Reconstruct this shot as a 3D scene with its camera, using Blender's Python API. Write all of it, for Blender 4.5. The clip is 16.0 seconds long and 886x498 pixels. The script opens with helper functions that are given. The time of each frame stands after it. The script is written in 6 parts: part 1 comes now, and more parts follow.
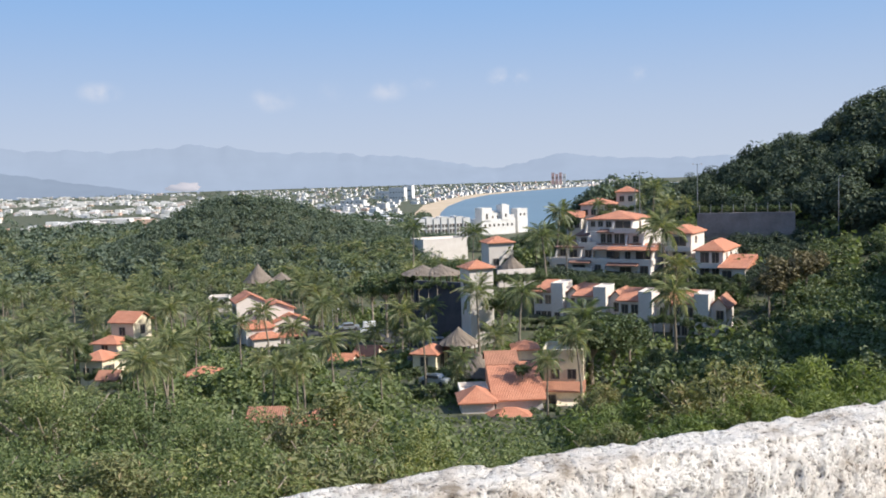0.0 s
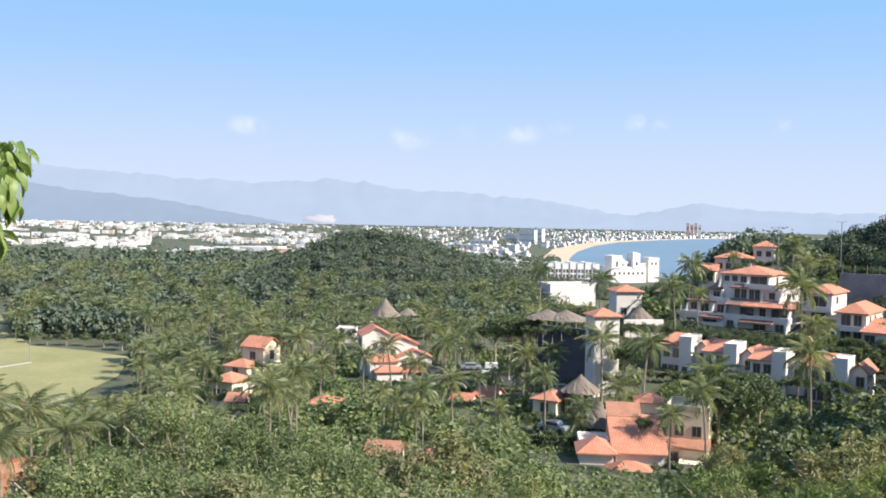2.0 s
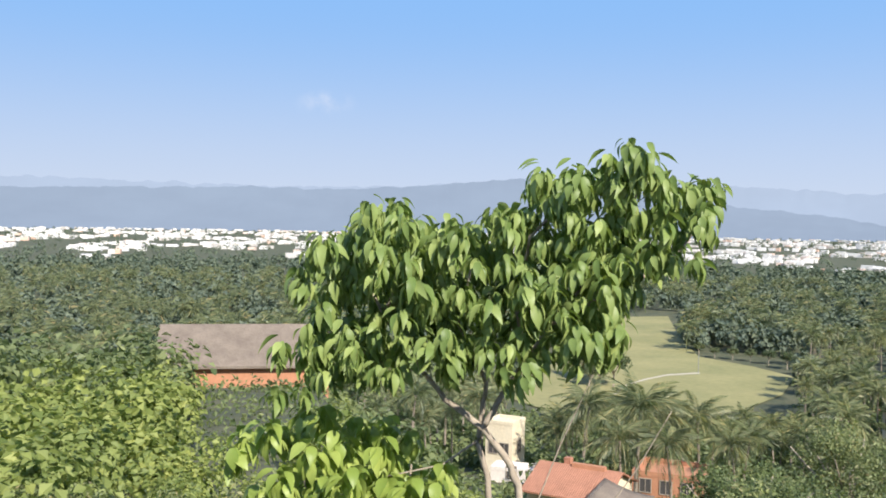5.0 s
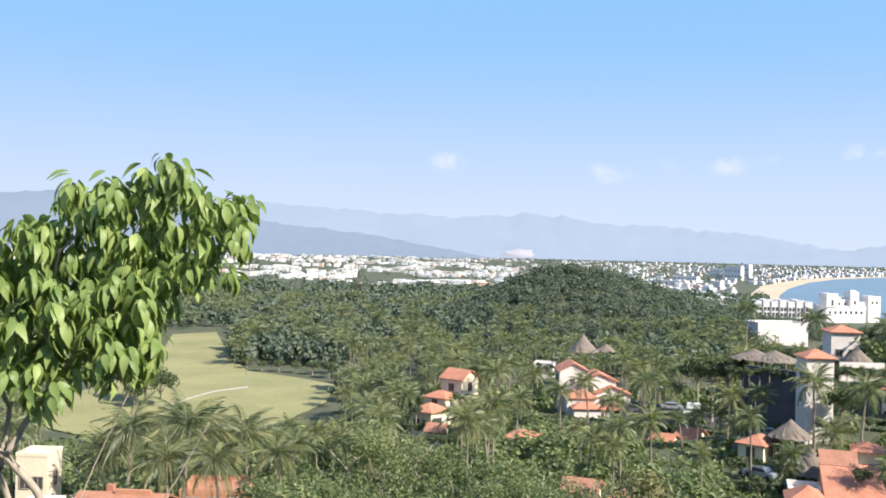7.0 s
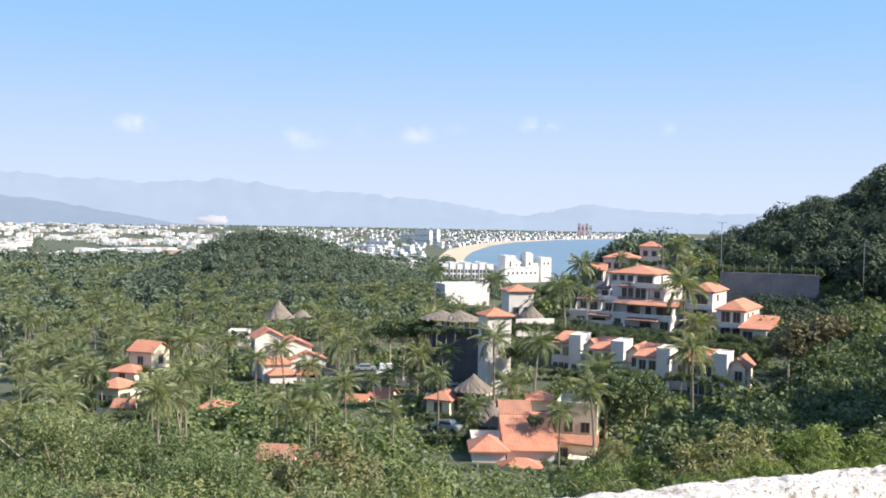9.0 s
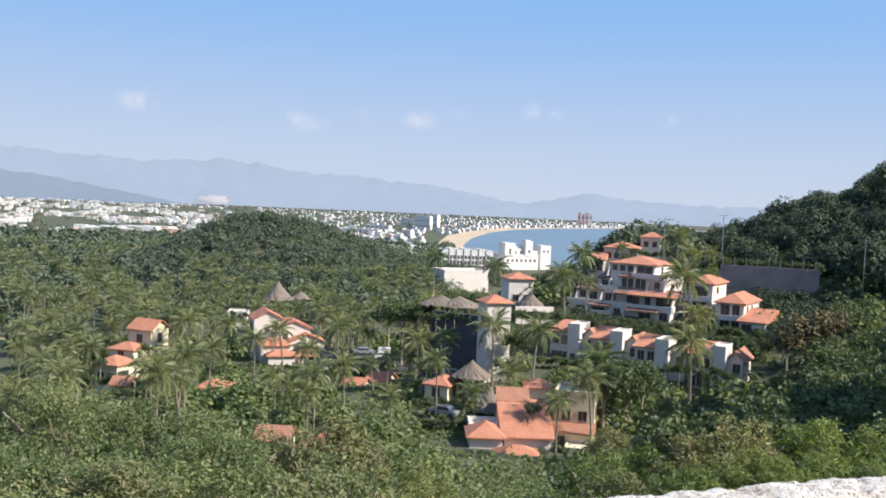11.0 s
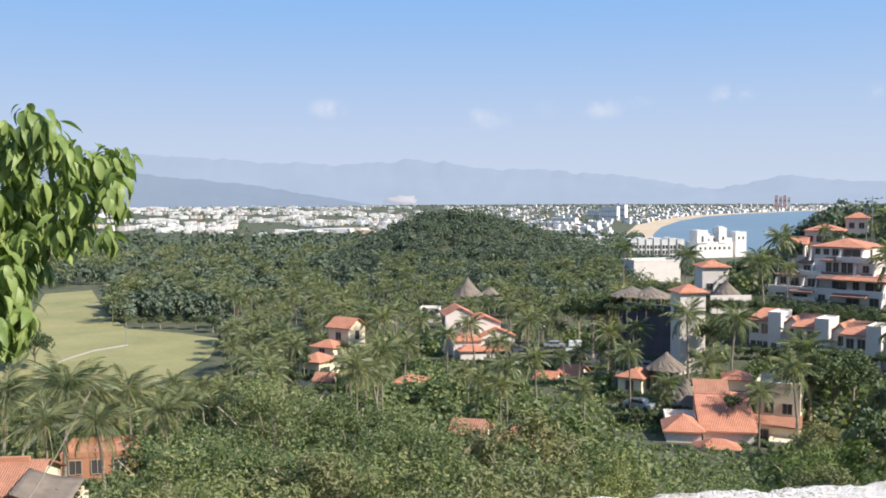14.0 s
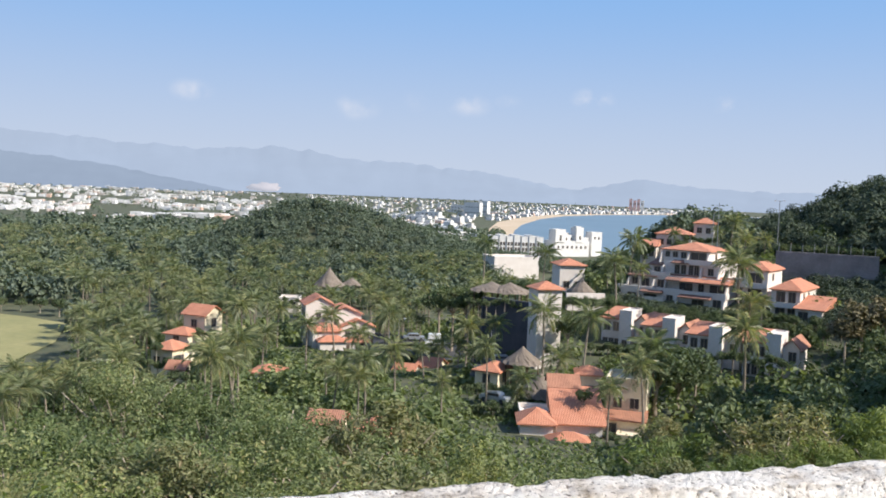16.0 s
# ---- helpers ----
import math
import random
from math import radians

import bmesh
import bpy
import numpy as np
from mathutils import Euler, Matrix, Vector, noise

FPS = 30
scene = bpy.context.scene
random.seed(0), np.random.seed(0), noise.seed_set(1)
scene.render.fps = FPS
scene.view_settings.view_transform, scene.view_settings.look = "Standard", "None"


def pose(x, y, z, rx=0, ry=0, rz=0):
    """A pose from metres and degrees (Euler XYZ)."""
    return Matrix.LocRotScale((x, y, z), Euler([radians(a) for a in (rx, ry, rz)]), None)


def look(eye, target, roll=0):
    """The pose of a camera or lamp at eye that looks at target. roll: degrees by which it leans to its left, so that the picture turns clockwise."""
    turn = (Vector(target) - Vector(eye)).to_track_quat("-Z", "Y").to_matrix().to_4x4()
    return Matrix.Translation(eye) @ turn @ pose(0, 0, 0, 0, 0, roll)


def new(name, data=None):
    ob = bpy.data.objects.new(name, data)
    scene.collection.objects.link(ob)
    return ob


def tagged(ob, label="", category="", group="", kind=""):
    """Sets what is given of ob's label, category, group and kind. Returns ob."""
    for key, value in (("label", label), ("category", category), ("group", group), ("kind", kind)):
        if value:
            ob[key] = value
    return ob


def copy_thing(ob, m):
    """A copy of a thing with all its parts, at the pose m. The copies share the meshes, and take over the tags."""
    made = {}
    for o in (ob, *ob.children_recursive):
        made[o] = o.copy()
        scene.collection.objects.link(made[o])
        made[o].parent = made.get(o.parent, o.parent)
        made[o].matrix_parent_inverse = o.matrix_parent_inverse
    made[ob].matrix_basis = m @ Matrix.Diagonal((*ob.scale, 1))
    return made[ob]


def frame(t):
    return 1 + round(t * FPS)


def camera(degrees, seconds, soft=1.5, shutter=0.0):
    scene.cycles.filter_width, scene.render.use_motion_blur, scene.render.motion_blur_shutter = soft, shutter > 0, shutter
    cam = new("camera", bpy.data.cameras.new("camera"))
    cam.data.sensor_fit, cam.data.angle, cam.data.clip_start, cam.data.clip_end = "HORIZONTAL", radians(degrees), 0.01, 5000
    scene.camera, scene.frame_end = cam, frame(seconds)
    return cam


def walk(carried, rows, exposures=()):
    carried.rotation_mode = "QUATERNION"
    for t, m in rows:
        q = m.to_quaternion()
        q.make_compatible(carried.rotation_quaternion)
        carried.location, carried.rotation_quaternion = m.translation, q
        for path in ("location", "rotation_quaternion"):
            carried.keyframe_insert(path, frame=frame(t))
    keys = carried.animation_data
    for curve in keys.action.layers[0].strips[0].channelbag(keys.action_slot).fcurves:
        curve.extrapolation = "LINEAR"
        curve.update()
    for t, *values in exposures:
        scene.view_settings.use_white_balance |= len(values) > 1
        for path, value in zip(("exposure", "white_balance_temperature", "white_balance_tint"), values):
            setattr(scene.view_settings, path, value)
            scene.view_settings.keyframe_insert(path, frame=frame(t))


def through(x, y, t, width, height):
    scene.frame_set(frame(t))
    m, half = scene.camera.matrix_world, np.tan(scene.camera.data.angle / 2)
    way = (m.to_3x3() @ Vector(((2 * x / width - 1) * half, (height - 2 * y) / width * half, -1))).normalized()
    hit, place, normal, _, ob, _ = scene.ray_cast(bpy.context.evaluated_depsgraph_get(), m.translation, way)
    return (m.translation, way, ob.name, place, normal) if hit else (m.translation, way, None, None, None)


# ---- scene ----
cam = camera(50.2, 16.0, soft=1.8)
walk(cam, [
    (0.0, pose(-0.07, 0.45, 39.88, 85.52, 1.71, -10.95)),
    (0.5, pose(-0.01, 0.45, 39.89, 86.03, 0.90, -7.53)),
    (1.0, pose(0.00, 0.42, 39.89, 88.10, 1.43, -6.85)),
    (1.5, pose(0.02, 0.37, 39.91, 88.81, 1.11, -4.83)),
    (2.0, pose(0.04, 0.29, 39.94, 88.07, -1.12, -3.03)),
    (2.5, pose(0.04, 0.15, 40.03, 87.39, -2.14, -0.38)),
    (3.0, pose(-0.03, 0.08, 40.05, 85.46, -0.41, 5.23)),
    (3.5, pose(-0.02, 0.10, 40.05, 85.59, -0.34, 14.99)),
    (3.7, pose(-0.03, 0.10, 40.05, 85.85, -1.76, 20.63)),
    (4.2, pose(-0.03, 0.08, 40.04, 86.70, -1.70, 31.50)),
    (4.8, pose(0.00, -0.05, 40.02, 88.20, -1.10, 36.50)),
    (5.4, pose(0.06, -0.18, 40.01, 89.20, -0.60, 31.60)),
    (5.8, pose(0.09, -0.25, 40.00, 89.32, -1.19, 25.94)),
    (6.0, pose(0.10, -0.25, 40.01, 89.26, -1.47, 22.63)),
    (6.5, pose(0.14, -0.25, 40.01, 89.28, -1.59, 15.30)),
    (7.0, pose(0.17, -0.24, 40.01, 89.90, -1.31, 8.95)),
    (7.5, pose(0.23, -0.26, 40.01, 89.20, -0.88, 1.60)),
    (8.0, pose(0.24, -0.24, 40.02, 88.96, -1.95, -3.13)),
    (8.5, pose(0.33, -0.18, 40.05, 88.30, -2.10, -5.94)),
    (8.7, pose(0.34, -0.15, 40.05, 88.32, -1.49, -7.08)),
    (9.7, pose(0.20, -0.08, 40.06, 87.90, -1.60, -13.20)),
    (10.8, pose(0.03, 0.00, 40.06, 87.43, -2.23, -10.52)),
    (11.0, pose(0.01, 0.02, 40.05, 87.35, -2.54, -9.33)),
    (11.5, pose(0.01, 0.02, 40.04, 86.93, -2.16, -5.45)),
    (12.0, pose(0.08, 0.02, 40.03, 86.29, -0.08, -2.48)),
    (12.5, pose(0.06, 0.02, 40.02, 86.28, -0.52, 0.13)),
    (13.0, pose(0.05, 0.03, 40.02, 86.76, -0.11, 1.68)),
    (13.5, pose(0.04, 0.01, 40.02, 86.72, 0.14, 2.85)),
    (14.0, pose(0.06, 0.00, 40.03, 86.76, 0.23, 1.84)),
    (14.5, pose(0.06, -0.02, 40.02, 86.55, 0.58, -1.31)),
    (15.0, pose(0.00, 0.10, 40.00, 85.90, -1.06, -7.48)),
    (15.5, pose(-0.08, 0.20, 39.93, 87.38, -1.71, -5.61)),
    (16.0, pose(-0.03, 0.22, 39.94, 86.42, -2.37, -6.31)),
], exposures=[(0.0, 0.52), (0.5, 0.55), (1.0, 0.8), (1.5, 0.9), (2.0, 0.9), (2.5, 0.9), (3.0, 0.6), (3.5, 0.55), (6.0, 0.87), (7.0, 0.92), (8.0, 0.94), (8.5, 0.95), (11.0, 0.65), (12.5, 0.62), (14.5, 0.66), (15.0, 0.55), (15.5, 0.76), (16.0, 0.58)])

# ---- light ----
SUN_AZ, SUN_EL = 117.0, 38.0
SUN_DIR = Vector((math.sin(radians(SUN_AZ)) * math.cos(radians(SUN_EL)),
                  math.cos(radians(SUN_AZ)) * math.cos(radians(SUN_EL)), math.sin(radians(SUN_EL))))
sun_data = bpy.data.lights.new("sun", "SUN")
sun_data.energy, sun_data.angle, sun_data.color = 5.0, radians(0.5), (1.0, 0.94, 0.84)
sun = new("sun", sun_data)
sun.matrix_world = look(SUN_DIR * 300, (0, 0, 0))

world = bpy.data.worlds.new("sky")
scene.world = world
world.use_nodes = True
wn, wl = world.node_tree.nodes, world.node_tree.links
wn.clear()
sky = wn.new("ShaderNodeTexSky")
sky.sky_type, sky.sun_disc = "NISHITA", False
sky.sun_elevation, sky.sun_rotation = radians(SUN_EL), radians(SUN_AZ)
sky.altitude, sky.air_density, sky.dust_density, sky.ozone_density = 0, 1.0, 0.3, 1.0
wbg = wn.new("ShaderNodeBackground")
wbg.inputs["Strength"].default_value = 0.15
wout = wn.new("ShaderNodeOutputWorld")
# a hazy horizon: the sky's lowest degrees fade to pale blue
geo = wn.new("ShaderNodeTexCoord")
sep = wn.new("ShaderNodeSeparateXYZ")
wl.new(geo.outputs["Generated"], sep.inputs[0])
lift = wn.new("ShaderNodeMath")
lift.operation = "MULTIPLY_ADD"
lift.inputs[1].default_value, lift.inputs[2].default_value = 0.8, 0.22
wl.new(sep.outputs["Z"], lift.inputs[0])
comb = wn.new("ShaderNodeCombineXYZ")
wl.new(sep.outputs["X"], comb.inputs[0])
wl.new(sep.outputs["Y"], comb.inputs[1])
wl.new(lift.outputs[0], comb.inputs[2])
wl.new(comb.outputs[0], sky.inputs["Vector"])
tintn = wn.new("ShaderNodeMix")
tintn.data_type, tintn.blend_type = "RGBA", "MULTIPLY"
tintn.inputs[0].default_value, tintn.inputs[7].default_value = 1.0, (1.0, 1.05, 1.1, 1)
wl.new(sky.outputs[0], tintn.inputs[6])


def world_fade(value, stops):
    f = wn.new("ShaderNodeMapRange")
    f.interpolation_type = "SMOOTHSTEP"
    for k, q in zip(("From Min", "From Max", "To Min", "To Max"), stops):
        f.inputs[k].default_value = q
    wl.new(value, f.inputs["Value"])
    return f.outputs[0]


def world_mix(fac, a, col):
    h = wn.new("ShaderNodeMix")
    h.data_type = "RGBA"
    h.inputs[7].default_value = (*col, 1)
    wl.new(fac, h.inputs[0])
    wl.new(a, h.inputs[6])
    return h.outputs[2]


air = world_mix(world_fade(sep.outputs["Z"], (0.18, 0.6, 1.0, 0.0)), tintn.outputs[2], (1.08, 2.1, 3.8))
air = world_mix(world_fade(sep.outputs["Z"], (-0.02, 0.25, 0.95, 0.0)), air, (2.62, 2.92, 3.48))
# small fair-weather clouds low over the range
wnoise = wn.new("ShaderNodeTexNoise")
wnoise.inputs["Scale"].default_value, wnoise.inputs["Detail"].default_value = 38, 5
wl.new(geo.outputs["Generated"], wnoise.inputs["Vector"])
for caz, cel, cr, ca in ((-43.0, 7.0, 0.024, 0.5), (-8.7, 5.2, 0.018, 0.6), (0.9, 4.7, 0.021, 0.5), (5.2, 5.2, 0.022, 0.25), (7.7, 5.1, 0.019, 0.5), (15.0, 5.7, 0.018, 0.9), (22.8, 5.5, 0.015, 0.5), (10.0, 5.4, 0.012, 0.3)):
    sq = wn.new("ShaderNodeVectorMath")
    sq.operation = "MULTIPLY_ADD"
    cd = Vector((math.sin(radians(caz)) * math.cos(radians(cel)), math.cos(radians(caz)) * math.cos(radians(cel)), math.sin(radians(cel))))
    sq.inputs[1].default_value, sq.inputs[2].default_value = (1, 1, 1.9), (-cd.x, -cd.y, -1.9 * cd.z)
    wl.new(geo.outputs["Generated"], sq.inputs[0])
    ln = wn.new("ShaderNodeVectorMath")
    ln.operation = "LENGTH"
    wl.new(sq.outputs[0], ln.inputs[0])
    body_ = world_fade(ln.outputs["Value"], (0.0, cr * 1.5, 1.0, 0.0))
    rag = world_fade(wnoise.outputs["Fac"], (0.36, 0.7, 0.0, ca * 0.8))
    mul = wn.new("ShaderNodeMath")
    mul.operation = "MULTIPLY"
    wl.new(body_, mul.inputs[0])
    wl.new(rag, mul.inputs[1])
    air = world_mix(mul.outputs[0], air, (4.0, 3.9, 4.05))
wl.new(air, wbg.inputs["Color"])
wl.new(wbg.outputs[0], wout.inputs["Surface"])


# ---- materials ----
def material(name, rough=0.8, metal=0.0):
    m = bpy.data.materials.new(name)
    m.use_nodes = True
    b = m.node_tree.nodes["Principled BSDF"]
    b.inputs["Roughness"].default_value, b.inputs["Metallic"].default_value = rough, metal
    return m, m.node_tree.nodes, m.node_tree.links, b


def coords(n, l, scale=(1, 1, 1), kind="Object"):
    tc, mp = n.new("ShaderNodeTexCoord"), n.new("ShaderNodeMapping")
    mp.inputs["Scale"].default_value = scale
    l.new(tc.outputs[kind], mp.inputs["Vector"])
    return mp.outputs[0]


def ramp(n, l, fac, stops):
    r = n.new("ShaderNodeValToRGB")
    e = r.color_ramp.elements
    while len(e) < len(stops):
        e.new(0.5)
    for el, (p, c) in zip(e, stops):
        el.position, el.color = p, (*c, 1)
    l.new(fac, r.inputs[0])
    return r.outputs[0]


def noise_tex(n, l, vec, scale, detail=4.0, rough=0.6):
    t = n.new("ShaderNodeTexNoise")
    t.inputs["Scale"].default_value, t.inputs["Detail"].default_value, t.inputs["Roughness"].default_value = scale, detail, rough
    if vec is not None:
        l.new(vec, t.inputs["Vector"])
    return t.outputs["Fac"]


def mix(n, l, fac, a, b, mode="MIX"):
    m = n.new("ShaderNodeMix")
    m.data_type, m.blend_type = "RGBA", mode
    for sock, v in ((m.inputs[0], fac), (m.inputs[6], a), (m.inputs[7], b)):
        if hasattr(v, "is_linked") or hasattr(v, "links"):
            l.new(v, sock)
        elif isinstance(v, (int, float)):
            sock.default_value = v
        else:
            sock.default_value = (*v, 1)
    return m.outputs[2]


def bump(n, l, b, height, strength=0.5, dist=0.02):
    u = n.new("ShaderNodeBump")
    u.inputs["Strength"].default_value, u.inputs["Distance"].default_value = strength, dist
    l.new(height, u.inputs["Height"])
    l.new(u.outputs[0], b.inputs["Normal"])


def mottled(name, c1, c2, scale, rough=0.85, fine=8.0, relief=0.3, dist=0.02, kind="Object", metal=0.0):
    """Two tones at a large scale, grain at a fine one, and a little relief."""
    m, n, l, b = material(name, rough, metal)
    v = coords(n, l, (1, 1, 1), kind)
    big = ramp(n, l, noise_tex(n, l, v, scale), [(0.3, c1), (0.7, c2)])
    small = noise_tex(n, l, v, scale * fine, 5)
    grain = ramp(n, l, small, [(0.25, (0.72, 0.72, 0.72)), (0.75, (1.0, 1.0, 1.0))])
    l.new(mix(n, l, 0.8, big, grain, "MULTIPLY"), b.inputs["Base Color"])
    bump(n, l, b, small, relief, dist)
    return m


def leafy(name, dark, light, gloss=0.45, through=0.3, per_object=False, tint=(1.2, 1.28, 0.66), dead=None):
    """Leaves: each clump its own green, light passing through."""
    m, n, l, b = material(name, gloss)
    g = n.new("ShaderNodeNewGeometry")
    dark, light = [[q * 1.12 for q in c] for c in (dark, light)]
    base = ramp(n, l, g.outputs["Random Per Island"], [(0.0, dark), (0.86, light), (1.0, dead or light)])
    if per_object:
        oi = n.new("ShaderNodeObjectInfo")
        shade = ramp(n, l, oi.outputs["Random"], [(0.0, (0.7, 0.78, 0.75)), (0.5, (1, 1, 1)), (1.0, (1.12, 1.07, 0.96))])
        base = mix(n, l, 1.0, base, shade, "MULTIPLY")
    patch = ramp(n, l, noise_tex(n, l, coords(n, l, (1, 1, 1)), 0.35, 2), [(0.3, (0.75, 0.8, 0.8)), (0.7, (1.15, 1.1, 0.95))])
    base = mix(n, l, 1.0, base, patch, "MULTIPLY")
    l.new(base, b.inputs["Base Color"])
    b.inputs["Specular IOR Level"].default_value = 0.3
    tr = n.new("ShaderNodeBsdfTranslucent")
    l.new(mix(n, l, 1.0, base, tint, "MULTIPLY"), tr.inputs["Color"])
    ms = n.new("ShaderNodeMixShader")
    ms.inputs[0].default_value = through
    l.new(b.outputs[0], ms.inputs[1])
    l.new(tr.outputs[0], ms.inputs[2])
    l.new(ms.outputs[0], n["Material Output"].inputs["Surface"])
    return m


def tiled(name, c1, c2):
    """Fired clay roof tiles: rows of barrels, sun-bleached patches."""
    m, n, l, b = material(name, 0.8)
    v = coords(n, l)
    big = ramp(n, l, noise_tex(n, l, v, 0.7), [(0.3, c1), (0.7, c2)])
    w = n.new("ShaderNodeTexWave")
    w.inputs["Scale"].default_value, w.inputs["Distortion"].default_value = 1.6, 0.6
    l.new(v, w.inputs["Vector"])
    rows = ramp(n, l, w.outputs["Fac"], [(0.0, (0.62, 0.58, 0.56)), (0.5, (1, 1, 1))])
    col = mix(n, l, 0.75, big, rows, "MULTIPLY")
    spots = ramp(n, l, noise_tex(n, l, v, 6, 5), [(0.35, (0.7, 0.66, 0.62)), (0.65, (1.08, 1.04, 1.0))])
    l.new(mix(n, l, 0.8, col, spots, "MULTIPLY"), b.inputs["Base Color"])
    bump(n, l, b, w.outputs["Fac"], 0.6, 0.06)
    return m


M = {}
M["stucco"] = mottled("white_stucco", (0.69, 0.61, 0.545), (0.77, 0.70, 0.64), 0.35, 0.9, 10, 0.2)
M["cream"] = mottled("cream_stucco", (0.72, 0.60, 0.42), (0.80, 0.70, 0.52), 0.35, 0.9, 10, 0.2)
M["pinkish"] = mottled("pale_pink_stucco", (0.66, 0.57, 0.50), (0.74, 0.66, 0.58), 0.35, 0.9, 10, 0.2)
M["terracotta"] = mottled("terracotta_paint", (0.42, 0.19, 0.105), (0.52, 0.25, 0.145), 0.4, 0.9, 10, 0.2)
M["tile"] = tiled("clay_tiles", (0.52, 0.205, 0.12), (0.64, 0.295, 0.185))
M["tile_old"] = tiled("weathered_clay_tiles", (0.38, 0.18, 0.115), (0.52, 0.25, 0.16))
# clay tiles darkened: the overhangs' shade is painted into this colour
M["tile_shaded"] = tiled("shade_painted_tiles", (0.23, 0.125, 0.10), (0.34, 0.185, 0.14))
M["glass"] = material("window_glass", 0.08)[0]
M["glass"].node_tree.nodes["Principled BSDF"].inputs["Base Color"].default_value = (0.07, 0.065, 0.065, 1)
M["frame"] = mottled("window_frame", (0.30, 0.25, 0.20), (0.38, 0.32, 0.26), 2, 0.6)
M["thatch"] = mottled("dry_palm_thatch", (0.16, 0.125, 0.10), (0.26, 0.21, 0.165), 0.8, 0.95, 9, 0.9, 0.1)
M["asphalt"] = mottled("asphalt", (0.045, 0.045, 0.05), (0.07, 0.07, 0.07), 0.4, 0.9)
M["retaining"] = mottled("stained_retaining_wall", (0.21, 0.19, 0.185), (0.36, 0.325, 0.315), 0.25, 0.9, 9, 0.4)
M["darkwall"] = mottled("dark_stone_wall", (0.06, 0.062, 0.075), (0.11, 0.105, 0.115), 0.3, 0.9, 9, 0.4)
M["lawn"] = mottled("mown_grass", (0.22, 0.215, 0.085), (0.325, 0.29, 0.125), 0.05, 0.95, 12, 0.4)
M["soil"] = mottled("scrub_soil", (0.045, 0.062, 0.03), (0.12, 0.115, 0.06), 0.22, 0.95, 14, 0.6, 0.1)
M["sand"] = mottled("beach_sand", (0.50, 0.38, 0.25), (0.60, 0.47, 0.33), 0.01, 0.95)
M["path"] = mottled("pale_path", (0.45, 0.40, 0.30), (0.55, 0.49, 0.38), 0.4, 0.95)
M["bark"] = mottled("grey_bark", (0.30, 0.24, 0.18), (0.48, 0.40, 0.31), 5, 0.9, 6, 0.6, 0.01)
M["palmbark"] = mottled("palm_trunk", (0.20, 0.16, 0.12), (0.32, 0.27, 0.21), 1.5, 0.95, 6, 0.6, 0.03)
M["metal"] = mottled("galvanised_steel", (0.35, 0.36, 0.37), (0.45, 0.46, 0.47), 2, 0.45, metal=0.7)
M["wood"] = mottled("dark_wood", (0.10, 0.065, 0.04), (0.17, 0.11, 0.07), 2, 0.8)
M["leaf"] = leafy("glossy_tree_leaf", (0.125, 0.185, 0.055), (0.285, 0.345, 0.125), 0.46, 0.32)
# bush, forest and frond greens have some blue haze mixed into the colour
M["bush"] = leafy("small_bush_leaf", (0.095, 0.12, 0.062), (0.275, 0.305, 0.155), 0.48, 0.45, True, dead=(0.36, 0.31, 0.18))
M["olive"] = leafy("olive_brown_leaf", (0.13, 0.135, 0.07), (0.28, 0.275, 0.15), 0.6, 0.35, True, dead=(0.34, 0.24, 0.15))
M["straw"] = leafy("dry_grass_blade", (0.20, 0.205, 0.10), (0.36, 0.345, 0.19), 0.6, 0.4, dead=(0.46, 0.40, 0.26))
# light green raised further: sunlight on the low shrub is put into its colour
M["leaf_sunlit"] = leafy("sunlit_shrub_leaf", (0.20, 0.27, 0.06), (0.37, 0.43, 0.13), 0.42, 0.36)
M["feather"] = leafy("feathery_bush_leaf", (0.095, 0.132, 0.045), (0.215, 0.25, 0.09), 0.55, 0.36, True)
M["forest"] = leafy("far_forest_leaf", (0.07, 0.096, 0.078), (0.15, 0.178, 0.132), 0.6, 0.28)
# forest leaf made darker, to paint in the shade on spur and banks
M["shadeleaf"] = leafy("shade_painted_hill_leaf", (0.042, 0.064, 0.05), (0.092, 0.112, 0.078), 0.8, 0.18)
M["drytwig"] = leafy("dry_brown_leaf", (0.10, 0.09, 0.055), (0.22, 0.18, 0.11), 0.7, 0.2)
M["frond"] = leafy("palm_frond", (0.088, 0.112, 0.064), (0.24, 0.256, 0.148), 0.4, 0.36, True, dead=(0.40, 0.32, 0.18))
M["white_town"] = mottled("whitewashed_town", (0.70, 0.68, 0.66), (0.82, 0.80, 0.78), 0.05, 0.9)

m, n, l, b = material("sea_water", 0.12)
v = coords(n, l)
l.new(ramp(n, l, noise_tex(n, l, v, 0.004, 3), [(0.3, (0.11, 0.165, 0.195)), (0.7, (0.14, 0.20, 0.235))]), b.inputs["Base Color"])
bump(n, l, b, noise_tex(n, l, v, 0.35, 6), 0.35, 0.3)
b.inputs["Roughness"].default_value = 0.35
M["sea"] = m


# ---- mesh helpers ----
def spot(az, d):
    """The place d metres out from the terrace, az degrees clockwise from +y."""
    return d * math.sin(radians(az)), d * math.cos(radians(az))


def smooth(a, b, x):
    t = np.clip((x - a) / (b - a), 0, 1)
    return t * t * (3 - 2 * t)


